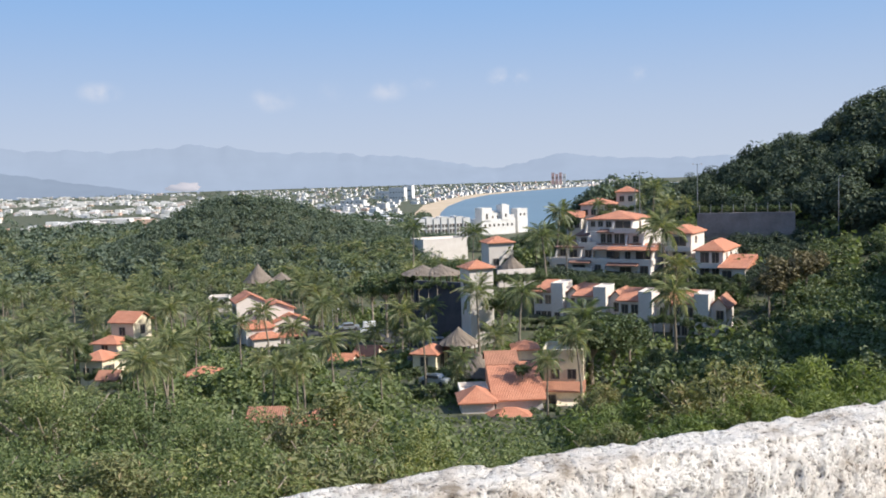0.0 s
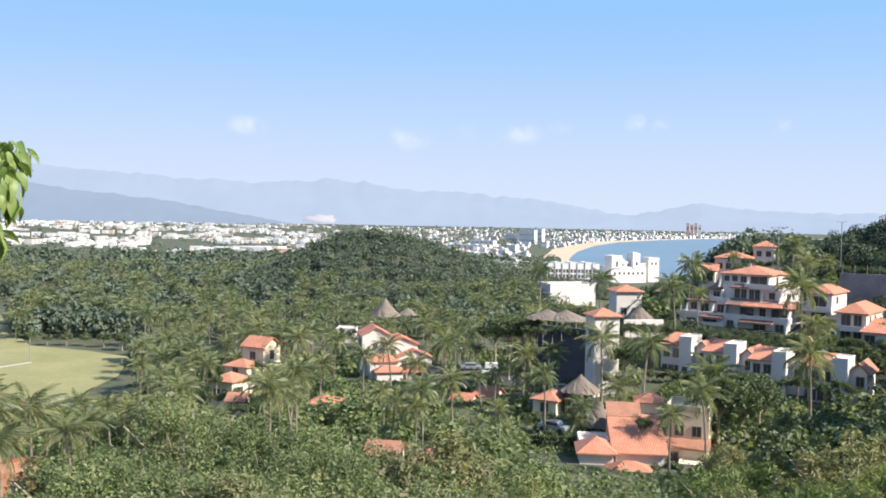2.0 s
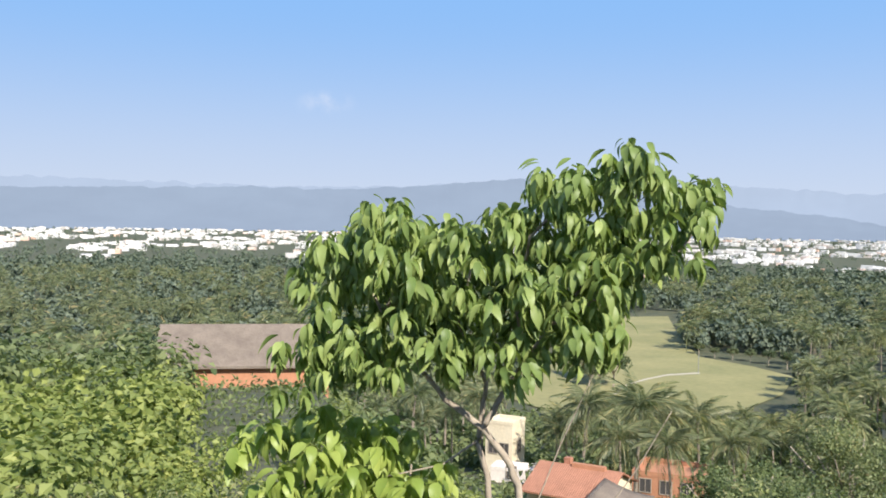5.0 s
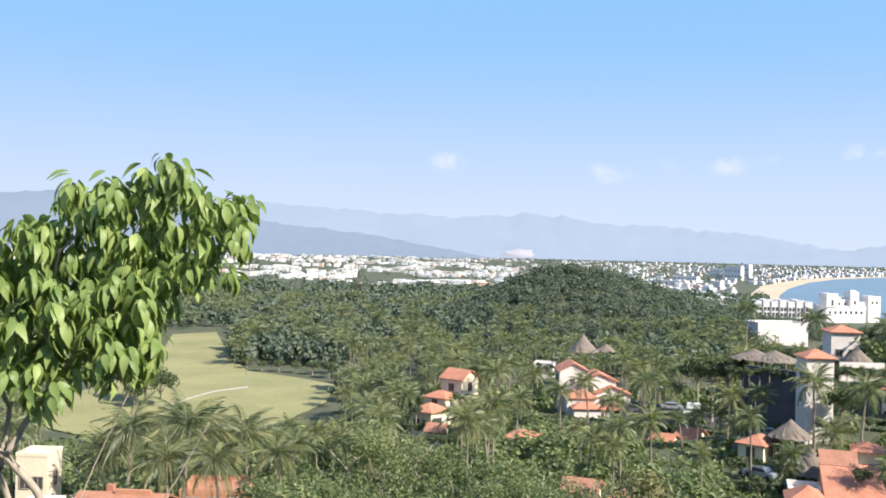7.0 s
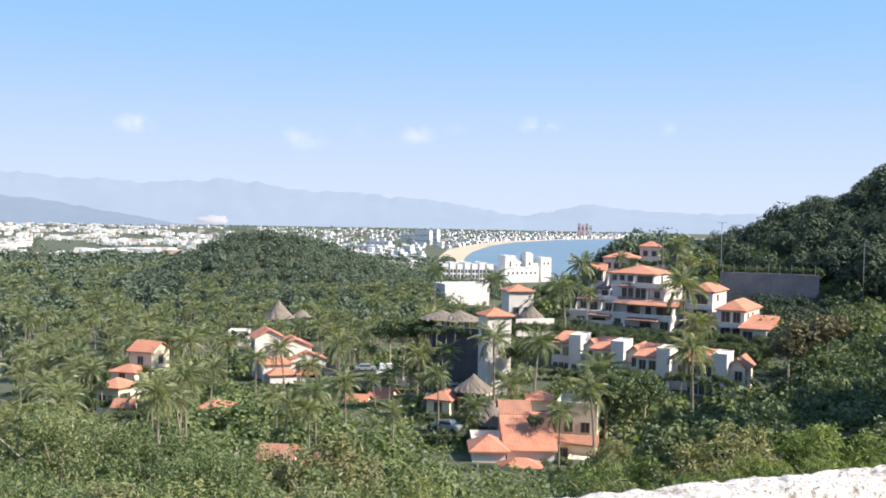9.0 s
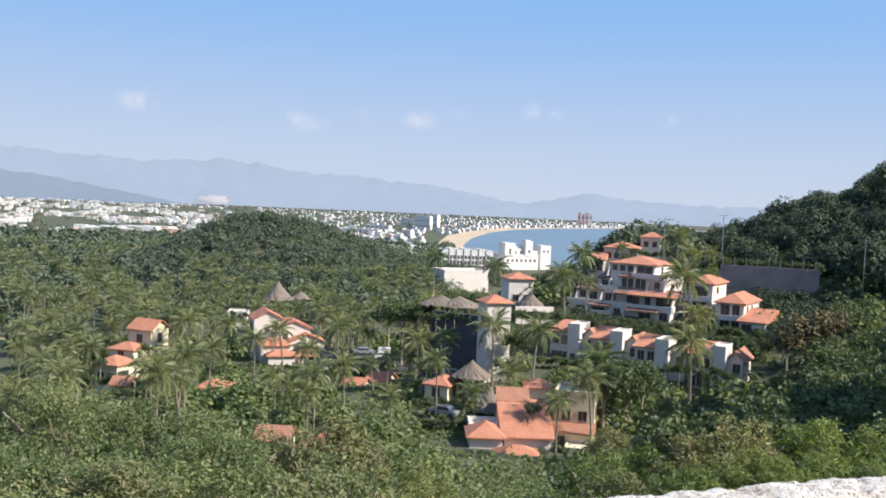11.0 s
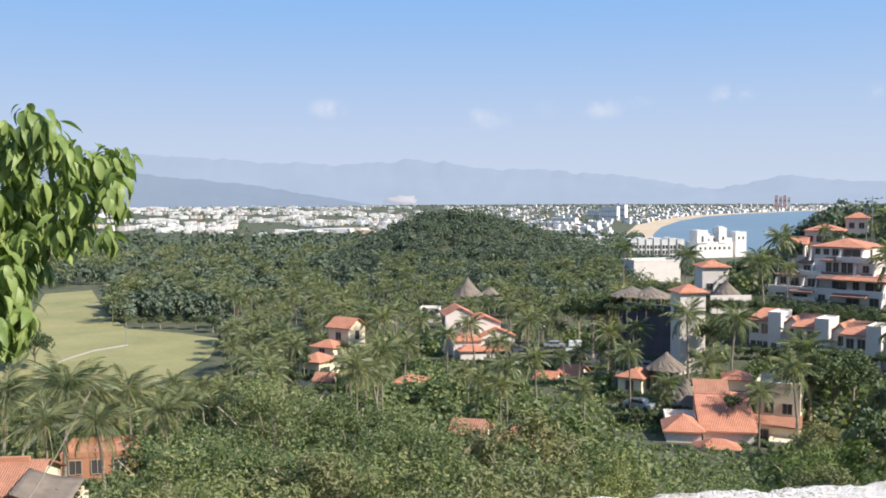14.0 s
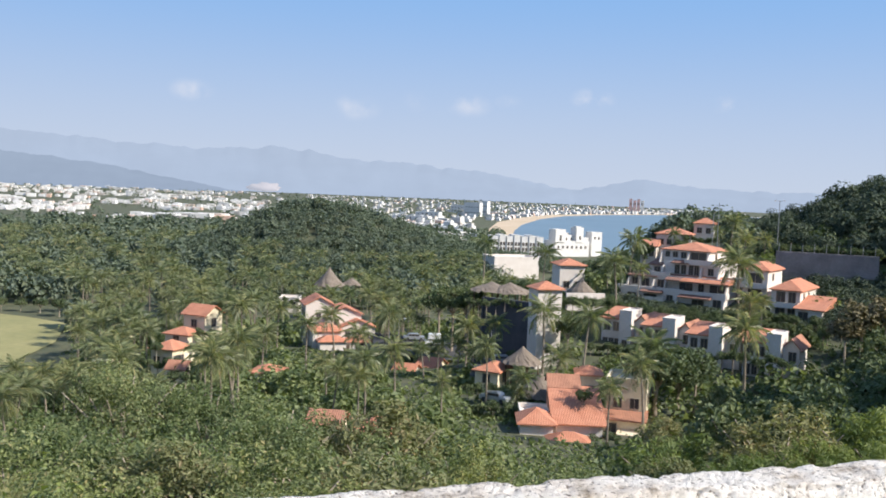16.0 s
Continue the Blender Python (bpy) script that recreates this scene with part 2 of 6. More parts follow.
def mesh_np(name, verts, faces, mat, shade=False):
    me = bpy.data.meshes.new(name)
    verts, faces = np.asarray(verts, np.float32), np.asarray(faces, np.int32)
    k = faces.shape[1]
    me.vertices.add(len(verts))
    me.vertices.foreach_set("co", verts.ravel())
    me.loops.add(faces.size)
    me.loops.foreach_set("vertex_index", faces.ravel())
    me.polygons.add(len(faces))
    me.polygons.foreach_set("loop_start", np.arange(0, faces.size, k, dtype=np.int32))
    me.polygons.foreach_set("loop_total", np.full(len(faces), k, np.int32))
    me.update(calc_edges=True)
    me.polygons.foreach_set("use_smooth", np.full(len(faces), shade))
    me.materials.append(mat)
    return me


def mesh_bm(name, bm, mat, shade=False):
    me = bpy.data.meshes.new(name)
    bm.to_mesh(me)
    bm.free()
    me.materials.append(mat)
    if shade:
        me.polygons.foreach_set("use_smooth", np.full(len(me.polygons), True))
    return me


def part(name, bm, mat, parent, label="", shade=False):
    """One mesh under a thing or a part."""
    ob = new(name, bm if isinstance(bm, bpy.types.Mesh) else mesh_bm(name, bm, mat, shade))
    ob.parent = parent
    return tagged(ob, label)


def box(bm, x0, x1, y0, y1, z0, z1, taper=0.0):
    vs = []
    for z, k in ((z0, 0.0), (z1, taper)):
        vs += [bm.verts.new(p) for p in ((x0 + k, y0 + k, z), (x1 - k, y0 + k, z), (x1 - k, y1 - k, z), (x0 + k, y1 - k, z))]
    for f in ((3, 2, 1, 0), (4, 5, 6, 7), (0, 1, 5, 4), (1, 2, 6, 5), (2, 3, 7, 6), (3, 0, 4, 7)):
        bm.faces.new([vs[i] for i in f])
    return vs


def tube(bm, pts, radii, sides=8):
    """A round limb along pts."""
    rings = []
    for i, p in enumerate(pts):
        a, b2 = Vector(pts[max(i - 1, 0)]), Vector(pts[min(i + 1, len(pts) - 1)])
        q = (b2 - a).to_track_quat("Z", "Y")
        rings.append([bm.verts.new(Vector(p) + q @ Vector((radii[i] * math.cos(k * math.tau / sides), radii[i] * math.sin(k * math.tau / sides), 0))) for k in range(sides)])
    for r0, r1 in zip(rings, rings[1:]):
        for k in range(sides):
            bm.faces.new((r0[k], r0[(k + 1) % sides], r1[(k + 1) % sides], r1[k]))
    bm.faces.new(rings[0][::-1])
    bm.faces.new(rings[-1])


def thing(name, loc, rz=0.0, label="", category="", group="", kind=""):
    ob = new(name)
    ob.matrix_basis = pose(*loc, 0, 0, rz)
    return tagged(ob, label, category, group, kind)


# ---- the ground ----
WALL_A, WALL_SLOPE = 3.1, 0.2      # the parapet's outer edge: y = WALL_A + WALL_SLOPE * x


def ground(x, y):
    """Height of the ground: a hillside falling to the plain, a spur to the right, a knoll in the plain, and two hills
    added out of view to cast shade.
    """
    x, y = np.asarray(x, float), np.asarray(y, float)
    d, az = np.hypot(x, y), np.degrees(np.arctan2(x, y))
    mid = np.interp(d, [0, 3.5, 6, 12, 30, 60, 100, 150, 200, 260, 330], [38.3, 36.0, 34.0, 31.5, 26, 18.5, 12.5, 9.5, 6.5, 1.5, 0])
    left = np.interp(d, [0, 3.5, 6, 12, 30, 60, 80, 120, 160, 200], [38.3, 36.6, 35.5, 33.5, 29, 21, 15.5, 8, 3, 0])
    farleft = np.interp(d, [0, 3.5, 12, 30, 58, 75, 110, 170, 240], [38.3, 37, 35, 33, 30, 24, 14, 4, 0])
    right = np.interp(d, [0, 3.5, 6, 12, 30, 60, 90, 115, 140, 160, 176, 190, 210, 230, 300, 400, 520],
                      [38.3, 36.0, 34.5, 32, 27, 20, 14, 11, 12.5, 14.5, 18, 20.5, 24, 28, 30, 14, 0])
    right = np.where(d > 195, mid + (right - mid) * np.maximum(smooth(15.5, 20.5, az), smooth(225, 195, d)), right)
    z = mid + (left - mid) * smooth(-6, -15, az) + (right - mid) * smooth(6, 15, az)
    z = z + (farleft - z) * smooth(-36, -44, az)
    hx, hy = spot(46, 310)
    z = z + 41 * np.exp(-(((x - hx) ** 2 + (y - hy) ** 2) / (2 * 50.0 ** 2)))
    # two hills with unseen tops, added to shade the right flank
    rx, ry = spot(66, 200)
    z = z + 62 * np.exp(-(((x - rx) ** 2 + (y - ry) ** 2) / (2 * 40.0 ** 2)))
    rx, ry = spot(78, 132)
    z = z + 74 * np.exp(-(((x - rx) ** 2 + (y - ry) ** 2) / (2 * 29.0 ** 2)))
    kx, ky = spot(-1.6, 480)
    u = x - kx
    z = z + 28 * np.exp(-(u / np.where(u < 0, 40.0, 62.0)) ** 2 * 0.7 - ((y - ky) / 60.0) ** 2)
    back = np.interp(d, [0, 40, 120, 300], [38.3, 38.3, 30, 0])
    z = np.where(y > 0, z, z + (back - z) * smooth(0, -3, y))
    return np.where(y < WALL_A + WALL_SLOPE * x - 0.1, np.where(d < 12, 38.3, z), z)


def gz(x, y):
    return float(ground(x, y))


azs = np.unique(np.concatenate([np.arange(-90, 90.1, 1.0), np.arange(90, 270.1, 6.0)]))
rings = np.concatenate([[0.02, 0.6, 1.5, 2.6, 3.0, 3.4, 3.8, 4.5, 5.5, 7, 9], np.arange(12, 60, 4), np.arange(60, 260, 8), np.arange(260, 700, 20),
                        [740, 800, 900, 1050, 1250, 1500, 1800, 2200, 2700, 3300, 4000, 4900]])
A, D = np.meshgrid(np.radians(azs[:-1]), rings)
gx, gy = (D * np.sin(A)).ravel(), (D * np.cos(A)).ravel()
gv = np.c_[gx, gy, ground(gx, gy)]
na, nr = len(azs) - 1, len(rings)
i, j = np.meshgrid(np.arange(nr - 1), np.arange(na), indexing="ij")
gf = np.c_[(i * na + j).ravel(), ((i + 1) * na + j).ravel(), ((i + 1) * na + (j + 1) % na).ravel(), (i * na + (j + 1) % na).ravel()][:, ::-1]
ob = new("ground", mesh_np("ground", gv, gf, M["soil"], True))
tagged(ob, "scrubby hillside and plain of dark soil", "ground", kind="structure")


def sheet(name, outline, z, mat, label, category, kind="structure"):
    bm = bmesh.new()
    f = bm.faces.new([bm.verts.new((x, y, z)) for x, y in outline])
    if f.normal.z < 0:
        f.normal_flip()
    bmesh.ops.triangulate(bm, faces=bm.faces[:])
    ob = new(name, mesh_bm(name, bm, mat))
    return tagged(ob, label, category, kind=kind)


# bay and beach
shore_in = [(11.0, 700), (10.6, 850), (10.75, 1000), (11.15, 1185), (12.2, 1480), (13.6, 1760), (16, 2060), (19, 2350), (22, 2620), (30, 2900), (45, 3100), (62, 3000)]
shore_out = [(8.9, 850), (9.2, 1020), (9.7, 1270), (11.2, 1560), (12.9, 1850), (15.6, 2140), (18.8, 2430), (22, 2700), (30, 2980), (45, 3180)]
sheet("sea", [spot(*p) for p in shore_in] + [spot(70, 900), spot(50, 560), spot(35, 560), spot(22, 600)], 0.35, M["sea"], "calm blue water of a curving bay", "sea")
sheet("beach", [spot(*p) for p in shore_in[:11]] + [spot(*p) for p in shore_out[::-1]], 0.2, M["sand"], "long curving beach of pale brown sand", "beach")
# golf lawn
lawn_edge = [(-15.2, 270), (-15.8, 240), (-18, 215), (-21, 203), (-25, 203), (-30, 206), (-33, 225), (-31, 255), (-28.5, 275), (-26.5, 300), (-25.4, 350), (-24.8, 420), (-22.3, 430), (-21.6, 350), (-20.5, 300), (-17.5, 285)]
sheet("golf_lawn", [spot(*p) for p in lawn_edge], 0.25, M["lawn"], "sunlit mown golf lawn, slightly dry", "lawn")
sheet("pond", [spot(*p) for p in ((-26.3, 330), (-25.7, 328), (-25.5, 350), (-26.2, 355))], 0.3, M["sea"], "small blue pond beside the lawn", "pond")


# ---- far mountains ----
def ridge(name, d, profile, mat, label, seed, rough):
    """A mountain range: a wall of slopes with spurs, its crest following the named heights."""
    ax, hs = [p[0] for p in profile], [p[1] for p in profile]
    a = np.arange(ax[0], ax[-1], 0.2)
    crest = np.interp(a, ax, hs)
    fine = np.array([noise.fractal((q * 0.9, seed, 0), 0.8, 2.2, 5) for q in a]) * rough
    rows, V = 12, []
    for r in range(rows):
        k = r / (rows - 1)
        dd = d - 700 * (1 - k) + np.array([noise.noise((q * 0.35, seed + 5, k * 2)) for q in a]) * 60 * (1 - k) * k * 4
        hz = np.clip(crest * (k ** 1.4) + fine * k ** 6 + np.array([noise.fractal((q * 0.8, seed + 2, k * 3.0), 0.8, 2.2, 4) for q in a]) * 22 * k * (1 - k), -2, None) - (5 if r == 0 else 0)
        V.append(np.c_[dd * np.sin(np.radians(a)), dd * np.cos(np.radians(a)), hz])
    na_ = len(a)
    i, j = np.meshgrid(np.arange(rows - 1), np.arange(na_ - 1), indexing="ij")
    F = np.c_[(i * na_ + j).ravel(), (i * na_ + j + 1).ravel(), ((i + 1) * na_ + j + 1).ravel(), ((i + 1) * na_ + j).ravel()]
    ob = new(name, mesh_np(name, np.concatenate(V), F, mat, True))
    return tagged(ob, label, "mountains", kind="structure")


def el_h(d, e):
    return 40 + d * math.tan(radians(e))


def backdrop(name, base, haze_glow, power):
    """Very distant slopes; the haze of miles of sunlit air is painted in as emission."""
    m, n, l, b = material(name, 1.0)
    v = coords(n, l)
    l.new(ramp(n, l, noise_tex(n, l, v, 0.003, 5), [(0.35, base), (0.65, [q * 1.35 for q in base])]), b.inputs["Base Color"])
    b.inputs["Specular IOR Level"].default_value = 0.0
    b.inputs["Emission Color"].default_value, b.inputs["Emission Strength"].default_value = (*haze_glow, 1), power
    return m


# blue emission stands in for the haze in front of both ranges
M["ridge_far"] = backdrop("haze_lit_far_ridge", (0.03, 0.036, 0.045), (0.255, 0.305, 0.395), 1.0)
M["ridge_near"] = backdrop("haze_lit_near_ridge", (0.03, 0.036, 0.042), (0.185, 0.228, 0.305), 1.0)
far_profile = [(-75, 1.8), (-60, 2.2), (-45, 2.0), (-30, 2.4), (-22, 2.6), (-14, 2.1), (-8, 1.85), (-3.3, 2.15), (0.5, 1.65), (4, 1.5), (8.6, 1.2), (11.5, 0.75), (14.2, 0.28), (16.3, 0.75), (18.2, 1.12), (20.5, 0.75), (25, 0.6), (32, 0.7), (45, 0.6), (60, 0.5)]
near_profile = [(-75, 1.8), (-60, 1.6), (-47.6, 1.95), (-41.8, 1.9), (-36, 2.3), (-30.9, 2.75), (-25, 2.0), (-18.6, 1.2), (-13.2, 0.65), (-9.6, 0.05), (-6.3, -0.5), (-4, -0.75)]
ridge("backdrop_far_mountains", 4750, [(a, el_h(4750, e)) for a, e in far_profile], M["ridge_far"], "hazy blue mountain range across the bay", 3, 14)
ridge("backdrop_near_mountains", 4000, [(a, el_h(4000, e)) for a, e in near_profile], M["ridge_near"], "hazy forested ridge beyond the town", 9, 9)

# ---- the parapet ----
bm = bmesh.new()
L0, L1, NS = -1.6, 4.6, 560
prof = [(-0.22, -0.74), (-0.22, -0.62), (-0.22, -0.5)]
for k in range(1, 31):
    prof.append((-0.22, -0.5 + 0.5 * k / 30))
for k in range(1, 22):
    prof.append((-0.22 + 0.22 * k / 21, 0.0))
prof += [(0.0, -0.3), (0.0, -3.0)]
INNER, OUTER = 32, 53
cols = []
for i in range(NS + 1):
    x = L0 + (L1 - L0) * i / NS
    col = []
    for k, (u, w) in enumerate(prof):
        # the inner arris is worn round, the outer one chipped
        soft = 0.03 * max(0.0, 1 - abs(k - INNER) / 5.0) ** 1.3 + 0.02 * max(0.0, 1 - abs(k - OUTER) / 2.0)
        p = Vector((x, u, w))
        lump = noise.fractal(p * 6.0, 0.65, 2.1, 6)
        chip = max(0.0, noise.noise(p * 55 + Vector((9, 4, 1))) - 0.1) + 0.6 * max(0.0, noise.noise(p * Vector((19, 19, 26)) + Vector((2, 8, 5))) - 0.15)
        du = 0.02 * lump - 0.036 * chip + 0.03 * noise.noise(p * 1.4)
        dw = 0.008 * noise.fractal(p * 9 + Vector((7, 1, 3)), 0.6, 2.1, 6) + 0.016 * noise.noise(p * 1.2 + Vector((3, 9, 1))) - 0.035 * max(0.0, noise.noise(p * 15) - 0.2)
        face = k <= INNER or k > OUTER
        yy = WALL_A + WALL_SLOPE * x + u + (soft if u < -0.1 else -soft) + (-du if k <= INNER else (du * 0.8 if face else -du * max(0.0, 1 - (k - INNER) / 9.0)))
        col.append(bm.verts.new((x, yy, 39.0 + w - soft * 0.8 + dw * (1.0 if k > INNER - 4 else 0.4))))
    cols.append(col)
for c0, c1 in zip(cols, cols[1:]):
    for k in range(len(prof) - 1):
        bm.faces.new((c0[k], c1[k], c1[k + 1], c0[k + 1]))
for c in (cols[0], cols[-1]):
    bm.faces.new(c)
bmesh.ops.recalc_face_normals(bm, faces=bm.faces[:])
m, n, l, b = material("rough_whitewash", 0.9)
v = coords(n, l)
pits = noise_tex(n, l, v, 52, 8, 0.72)
mp = n.new("ShaderNodeMapping")
mp.inputs["Scale"].default_value = (1.0, 1.0, 0.22)
l.new(v, mp.inputs["Vector"])
scratch = noise_tex(n, l, mp.outputs[0], 26, 6, 0.7)
lumps = noise_tex(n, l, v, 5.5, 8, 0.68)
col = ramp(n, l, lumps, [(0.33, (0.34, 0.27, 0.20)), (0.43, (0.74, 0.66, 0.58)), (0.55, (0.87, 0.81, 0.74))])
dirt = ramp(n, l, pits, [(0.39, (0.13, 0.10, 0.075)), (0.45, (1, 1, 1))])
streak = ramp(n, l, scratch, [(0.33, (0.42, 0.34, 0.27)), (0.41, (1, 1, 1))])
dirt = mix(n, l, 0.8, dirt, streak, "MULTIPLY")
l.new(mix(n, l, 0.9, col, dirt, "MULTIPLY"), b.inputs["Base Color"])
add = n.new("ShaderNodeMath")
add.operation = "ADD"
l.new(pits, add.inputs[0])
l.new(lumps, add.inputs[1])
flakes = ramp(n, l, noise_tex(n, l, v, 13, 7, 0.66), [(0.44, (0, 0, 0)), (0.475, (1, 1, 1))])
flat_ = n.new("ShaderNodeMath")
flat_.operation = "MULTIPLY_ADD"
l.new(flakes, flat_.inputs[0])
flat_.inputs[1].default_value = 0.5
l.new(add.outputs[0], flat_.inputs[2])
bump(n, l, b, flat_.outputs[0], 0.8, 0.04)
M["whitewash"] = m
tagged(new("parapet_wall", mesh_bm("parapet_wall", bm, M["whitewash"], True)), "low parapet of rough whitewashed render, pitted and stained", "wall", kind="structure")

# the terrace floor, laid against the parapet's inner side
bm = bmesh.new()
edge = [(x, WALL_A + WALL_SLOPE * x - 0.2) for x in (-1.58, 4.58)]
foot = [(4.58, -3.5), (-1.58, -3.5)]
lo, hi = [[bm.verts.new((x, y, z)) for x, y in edge + foot] for z in (38.1, 38.32)]
bm.faces.new(hi[::-1])
bm.faces.new(lo)
for k in range(4):
    bm.faces.new((lo[k], lo[k - 1], hi[k - 1], hi[k]))
bmesh.ops.recalc_face_normals(bm, faces=bm.faces[:])
tagged(new("terrace_floor", mesh_bm("terrace_floor", bm, M["whitewash"])), "pale rendered terrace floor behind the parapet", "floor", kind="structure")


# ---- buildings ----
def roof_mesh(x0, x1, y0, y1, z, rh, kind, over=0.45, thick=0.16):
    """A tiled roof with thick eaves. hip, gable (ridge along x), front (ridge along y) or shed (low at the front)."""
    bm = bmesh.new()
    a0, a1, b0, b1 = x0 - over, x1 + over, y0 - over, y1 + over
    if kind in ("gable", "front"):
        # two sloping slabs that meet at the ridge, the gable ends left open to the wall
        half, ends = ((y1 - y0) / 2, (a0, a1)) if kind == "gable" else ((x1 - x0) / 2, (b0, b1))
        mid_, low = ((y0 + y1) / 2 if kind == "gable" else (x0 + x1) / 2), z - rh * over / half
        for sg in (-1, 1):
            v8 = []
            for e in ends:
                for q, h in ((mid_ + sg * (half + over), low), (mid_, z + rh), (mid_, z + rh + thick), (mid_ + sg * (half + over), low + thick)):
                    v8.append(bm.verts.new((e, q, h) if kind == "gable" else (q, e, h)))
            for f in ((0, 1, 2, 3), (7, 6, 5, 4), (0, 4, 5, 1), (1, 5, 6, 2), (2, 6, 7, 3), (3, 7, 4, 0)):
                bm.faces.new([v8[i] for i in f])
        bmesh.ops.recalc_face_normals(bm, faces=bm.faces[:])
        return bm
    lo = [bm.verts.new(p) for p in ((a0, b0, z - thick), (a1, b0, z - thick), (a1, b1, z - thick), (a0, b1, z - thick))]
    if kind == "shed":
        hi = [bm.verts.new(p) for p in ((a0, b0, z), (a1, b0, z), (a1, b1, z + rh), (a0, b1, z + rh))]
        bm.faces.new(hi)
    else:
        hi = [bm.verts.new(p) for p in ((a0, b0, z), (a1, b0, z), (a1, b1, z), (a0, b1, z))]
        ym, w, d = (b0 + b1) / 2, a1 - a0, b1 - b0
        xm = (a0 + a1) / 2
        if w >= d:
            r = [bm.verts.new((a0 + d / 2, ym, z + rh)), bm.verts.new((a1 - d / 2 + 0.02, ym, z + rh))]
            fs = ((hi[0], hi[1], r[1], r[0]), (hi[1], hi[2], r[1]), (hi[2], hi[3], r[0], r[1]), (hi[3], hi[0], r[0]))
        else:
            r = [bm.verts.new((xm, b0 + w / 2, z + rh)), bm.verts.new((xm, b1 - w / 2, z + rh))]
            fs = ((hi[0], hi[1], r[0]), (hi[1], hi[2], r[1], r[0]), (hi[2], hi[3], r[1]), (hi[3], hi[0], r[0], r[1]))
        for f in fs:
            bm.faces.new(f)
    for k in range(4):
        bm.faces.new((lo[k], lo[(k + 1) % 4], hi[(k + 1) % 4], hi[k]))
    bm.faces.new(lo[::-1])
    bmesh.ops.recalc_face_normals(bm, faces=bm.faces[:])
    return bm


def add_window(parent, face, u, z, w, h, vol, door=False):
    """A framed window (or door) on a face of a wall volume, with its glass set in."""
    x0, x1, y0, y1 = vol
    bf, bp = bmesh.new(), bmesh.new()
    t = 0.09

    def put(bm, u0, u1, v0, v1, p0, p1):
        if face == "f":
            box(bm, u0, u1, y0 - p1, y0 - p0, v0, v1)
        elif face == "r":
            box(bm, x1 + p0, x1 + p1, u0, u1, v0, v1)
        else:
            box(bm, x0 - p1, x0 - p0, u0, u1, v0, v1)
    for a in ((u - w / 2 - t, u - w / 2, z, z + h), (u + w / 2, u + w / 2 + t, z, z + h), (u - w / 2 - t, u + w / 2 + t, z + h, z + h + t),
              (u - w / 2 - t, u + w / 2 + t, z - t, z), (u - 0.03, u + 0.03, z, z + h)):
        put(bf, *a, -0.02, 0.09)
    put(bp, u - w / 2, u + w / 2, z, z + h, -0.02, 0.03)
    wi = part("door" if door else "window", bf, M["frame"], parent)
    part("pane", bp, M["glass"], wi, "dark glass pane")
    return wi


def building(name, loc, rz, label, category, volumes, mat, group="", lift=True):
    """A building of wall volumes with their roofs, terraces and windows. Each volume: x0, x1, y0, y1, z0, z1, roof, rise, tiles, windows."""
    h = thing(name, loc, rz, label, category, group)
    for x0, x1, y0, y1, z0, z1, roof, rise, tiles, wins in volumes:
        bm = bmesh.new()
        foot = z0 - 4.0 if z0 <= 0 else z0
        box(bm, x0, x1, y0, y1, foot, z1)
        if roof == "gable":
            for x in (x0, x1 - 0.25):
                a = [bm.verts.new(p) for p in ((x, y0, z1), (x, y1, z1), (x, (y0 + y1) / 2, z1 + rise * 0.93))]
                c = [bm.verts.new((q.co.x + 0.25, q.co.y, q.co.z)) for q in a]
                bm.faces.new(a), bm.faces.new(c[::-1])
                for k in range(3):
                    bm.faces.new((a[k], c[k], c[(k + 1) % 3], a[(k + 1) % 3]))
        if roof == "front":
            a = [bm.verts.new(p) for p in ((x0, y0, z1), (x1, y0, z1), ((x0 + x1) / 2, y0, z1 + rise * 0.93))]
            c = [bm.verts.new((q.co.x, q.co.y + 0.25, q.co.z)) for q in a]
            bm.faces.new(a), bm.faces.new(c[::-1])
            for k in range(3):
                bm.faces.new((a[k], c[k], c[(k + 1) % 3], a[(k + 1) % 3]))
        if roof == "shed":
            for x in (x0, x1 - 0.25):
                a = [bm.verts.new(p) for p in ((x, y0, z1), (x, y1, z1), (x, y1, z1 + rise * 0.9))]
                c = [bm.verts.new((q.co.x + 0.25, q.co.y, q.co.z)) for q in a]
                bm.faces.new(a), bm.faces.new(c[::-1])
                for k in range(3):
                    bm.faces.new((a[k], c[k], c[(k + 1) % 3], a[(k + 1) % 3]))
        bmesh.ops.recalc_face_normals(bm, faces=bm.faces[:])
        wall = part("wall", bm, mat, h)
        if roof == "flat":
            bm = bmesh.new()
            t, ph = 0.2, rise or 0.7
            box(bm, x0 - 0.05, x1 + 0.05, y0 - 0.05, y0 + t, z1 + 0.004, z1 + ph)
            box(bm, x0 - 0.05, x1 + 0.05, y1 - t, y1 + 0.05, z1 + 0.004, z1 + ph)
            box(bm, x0 - 0.05, x0 + t, y0 + t, y1 - t, z1 + 0.004, z1 + ph)
            box(bm, x1 - t, x1 + 0.05, y0 + t, y1 - t, z1 + 0.004, z1 + ph)
            part("parapet", bm, mat, h)
        elif roof:
            part("roof", roof_mesh(x0, x1, y0, y1, z1 + 0.004, rise, roof), M[tiles], h)
        for w in wins:
            add_window(wall, *w, (x0, x1, y0, y1))
    return h


KEEP, SITES = [], []      # sightlines that stay open, and building plots


def site(az, d, z, r, span=None):
    x, y = spot(az, d)
    SITES.append((x, y, r))
    if span:
        KEEP.append((*span, d))
    return (x, y, z)


def wrow(face, u0, u1, n, z, w=1.1, h=1.5):
    return [(face, u0 + (u1 - u0) * (k + 0.5) / n, z, w, h) for k in range(n)]


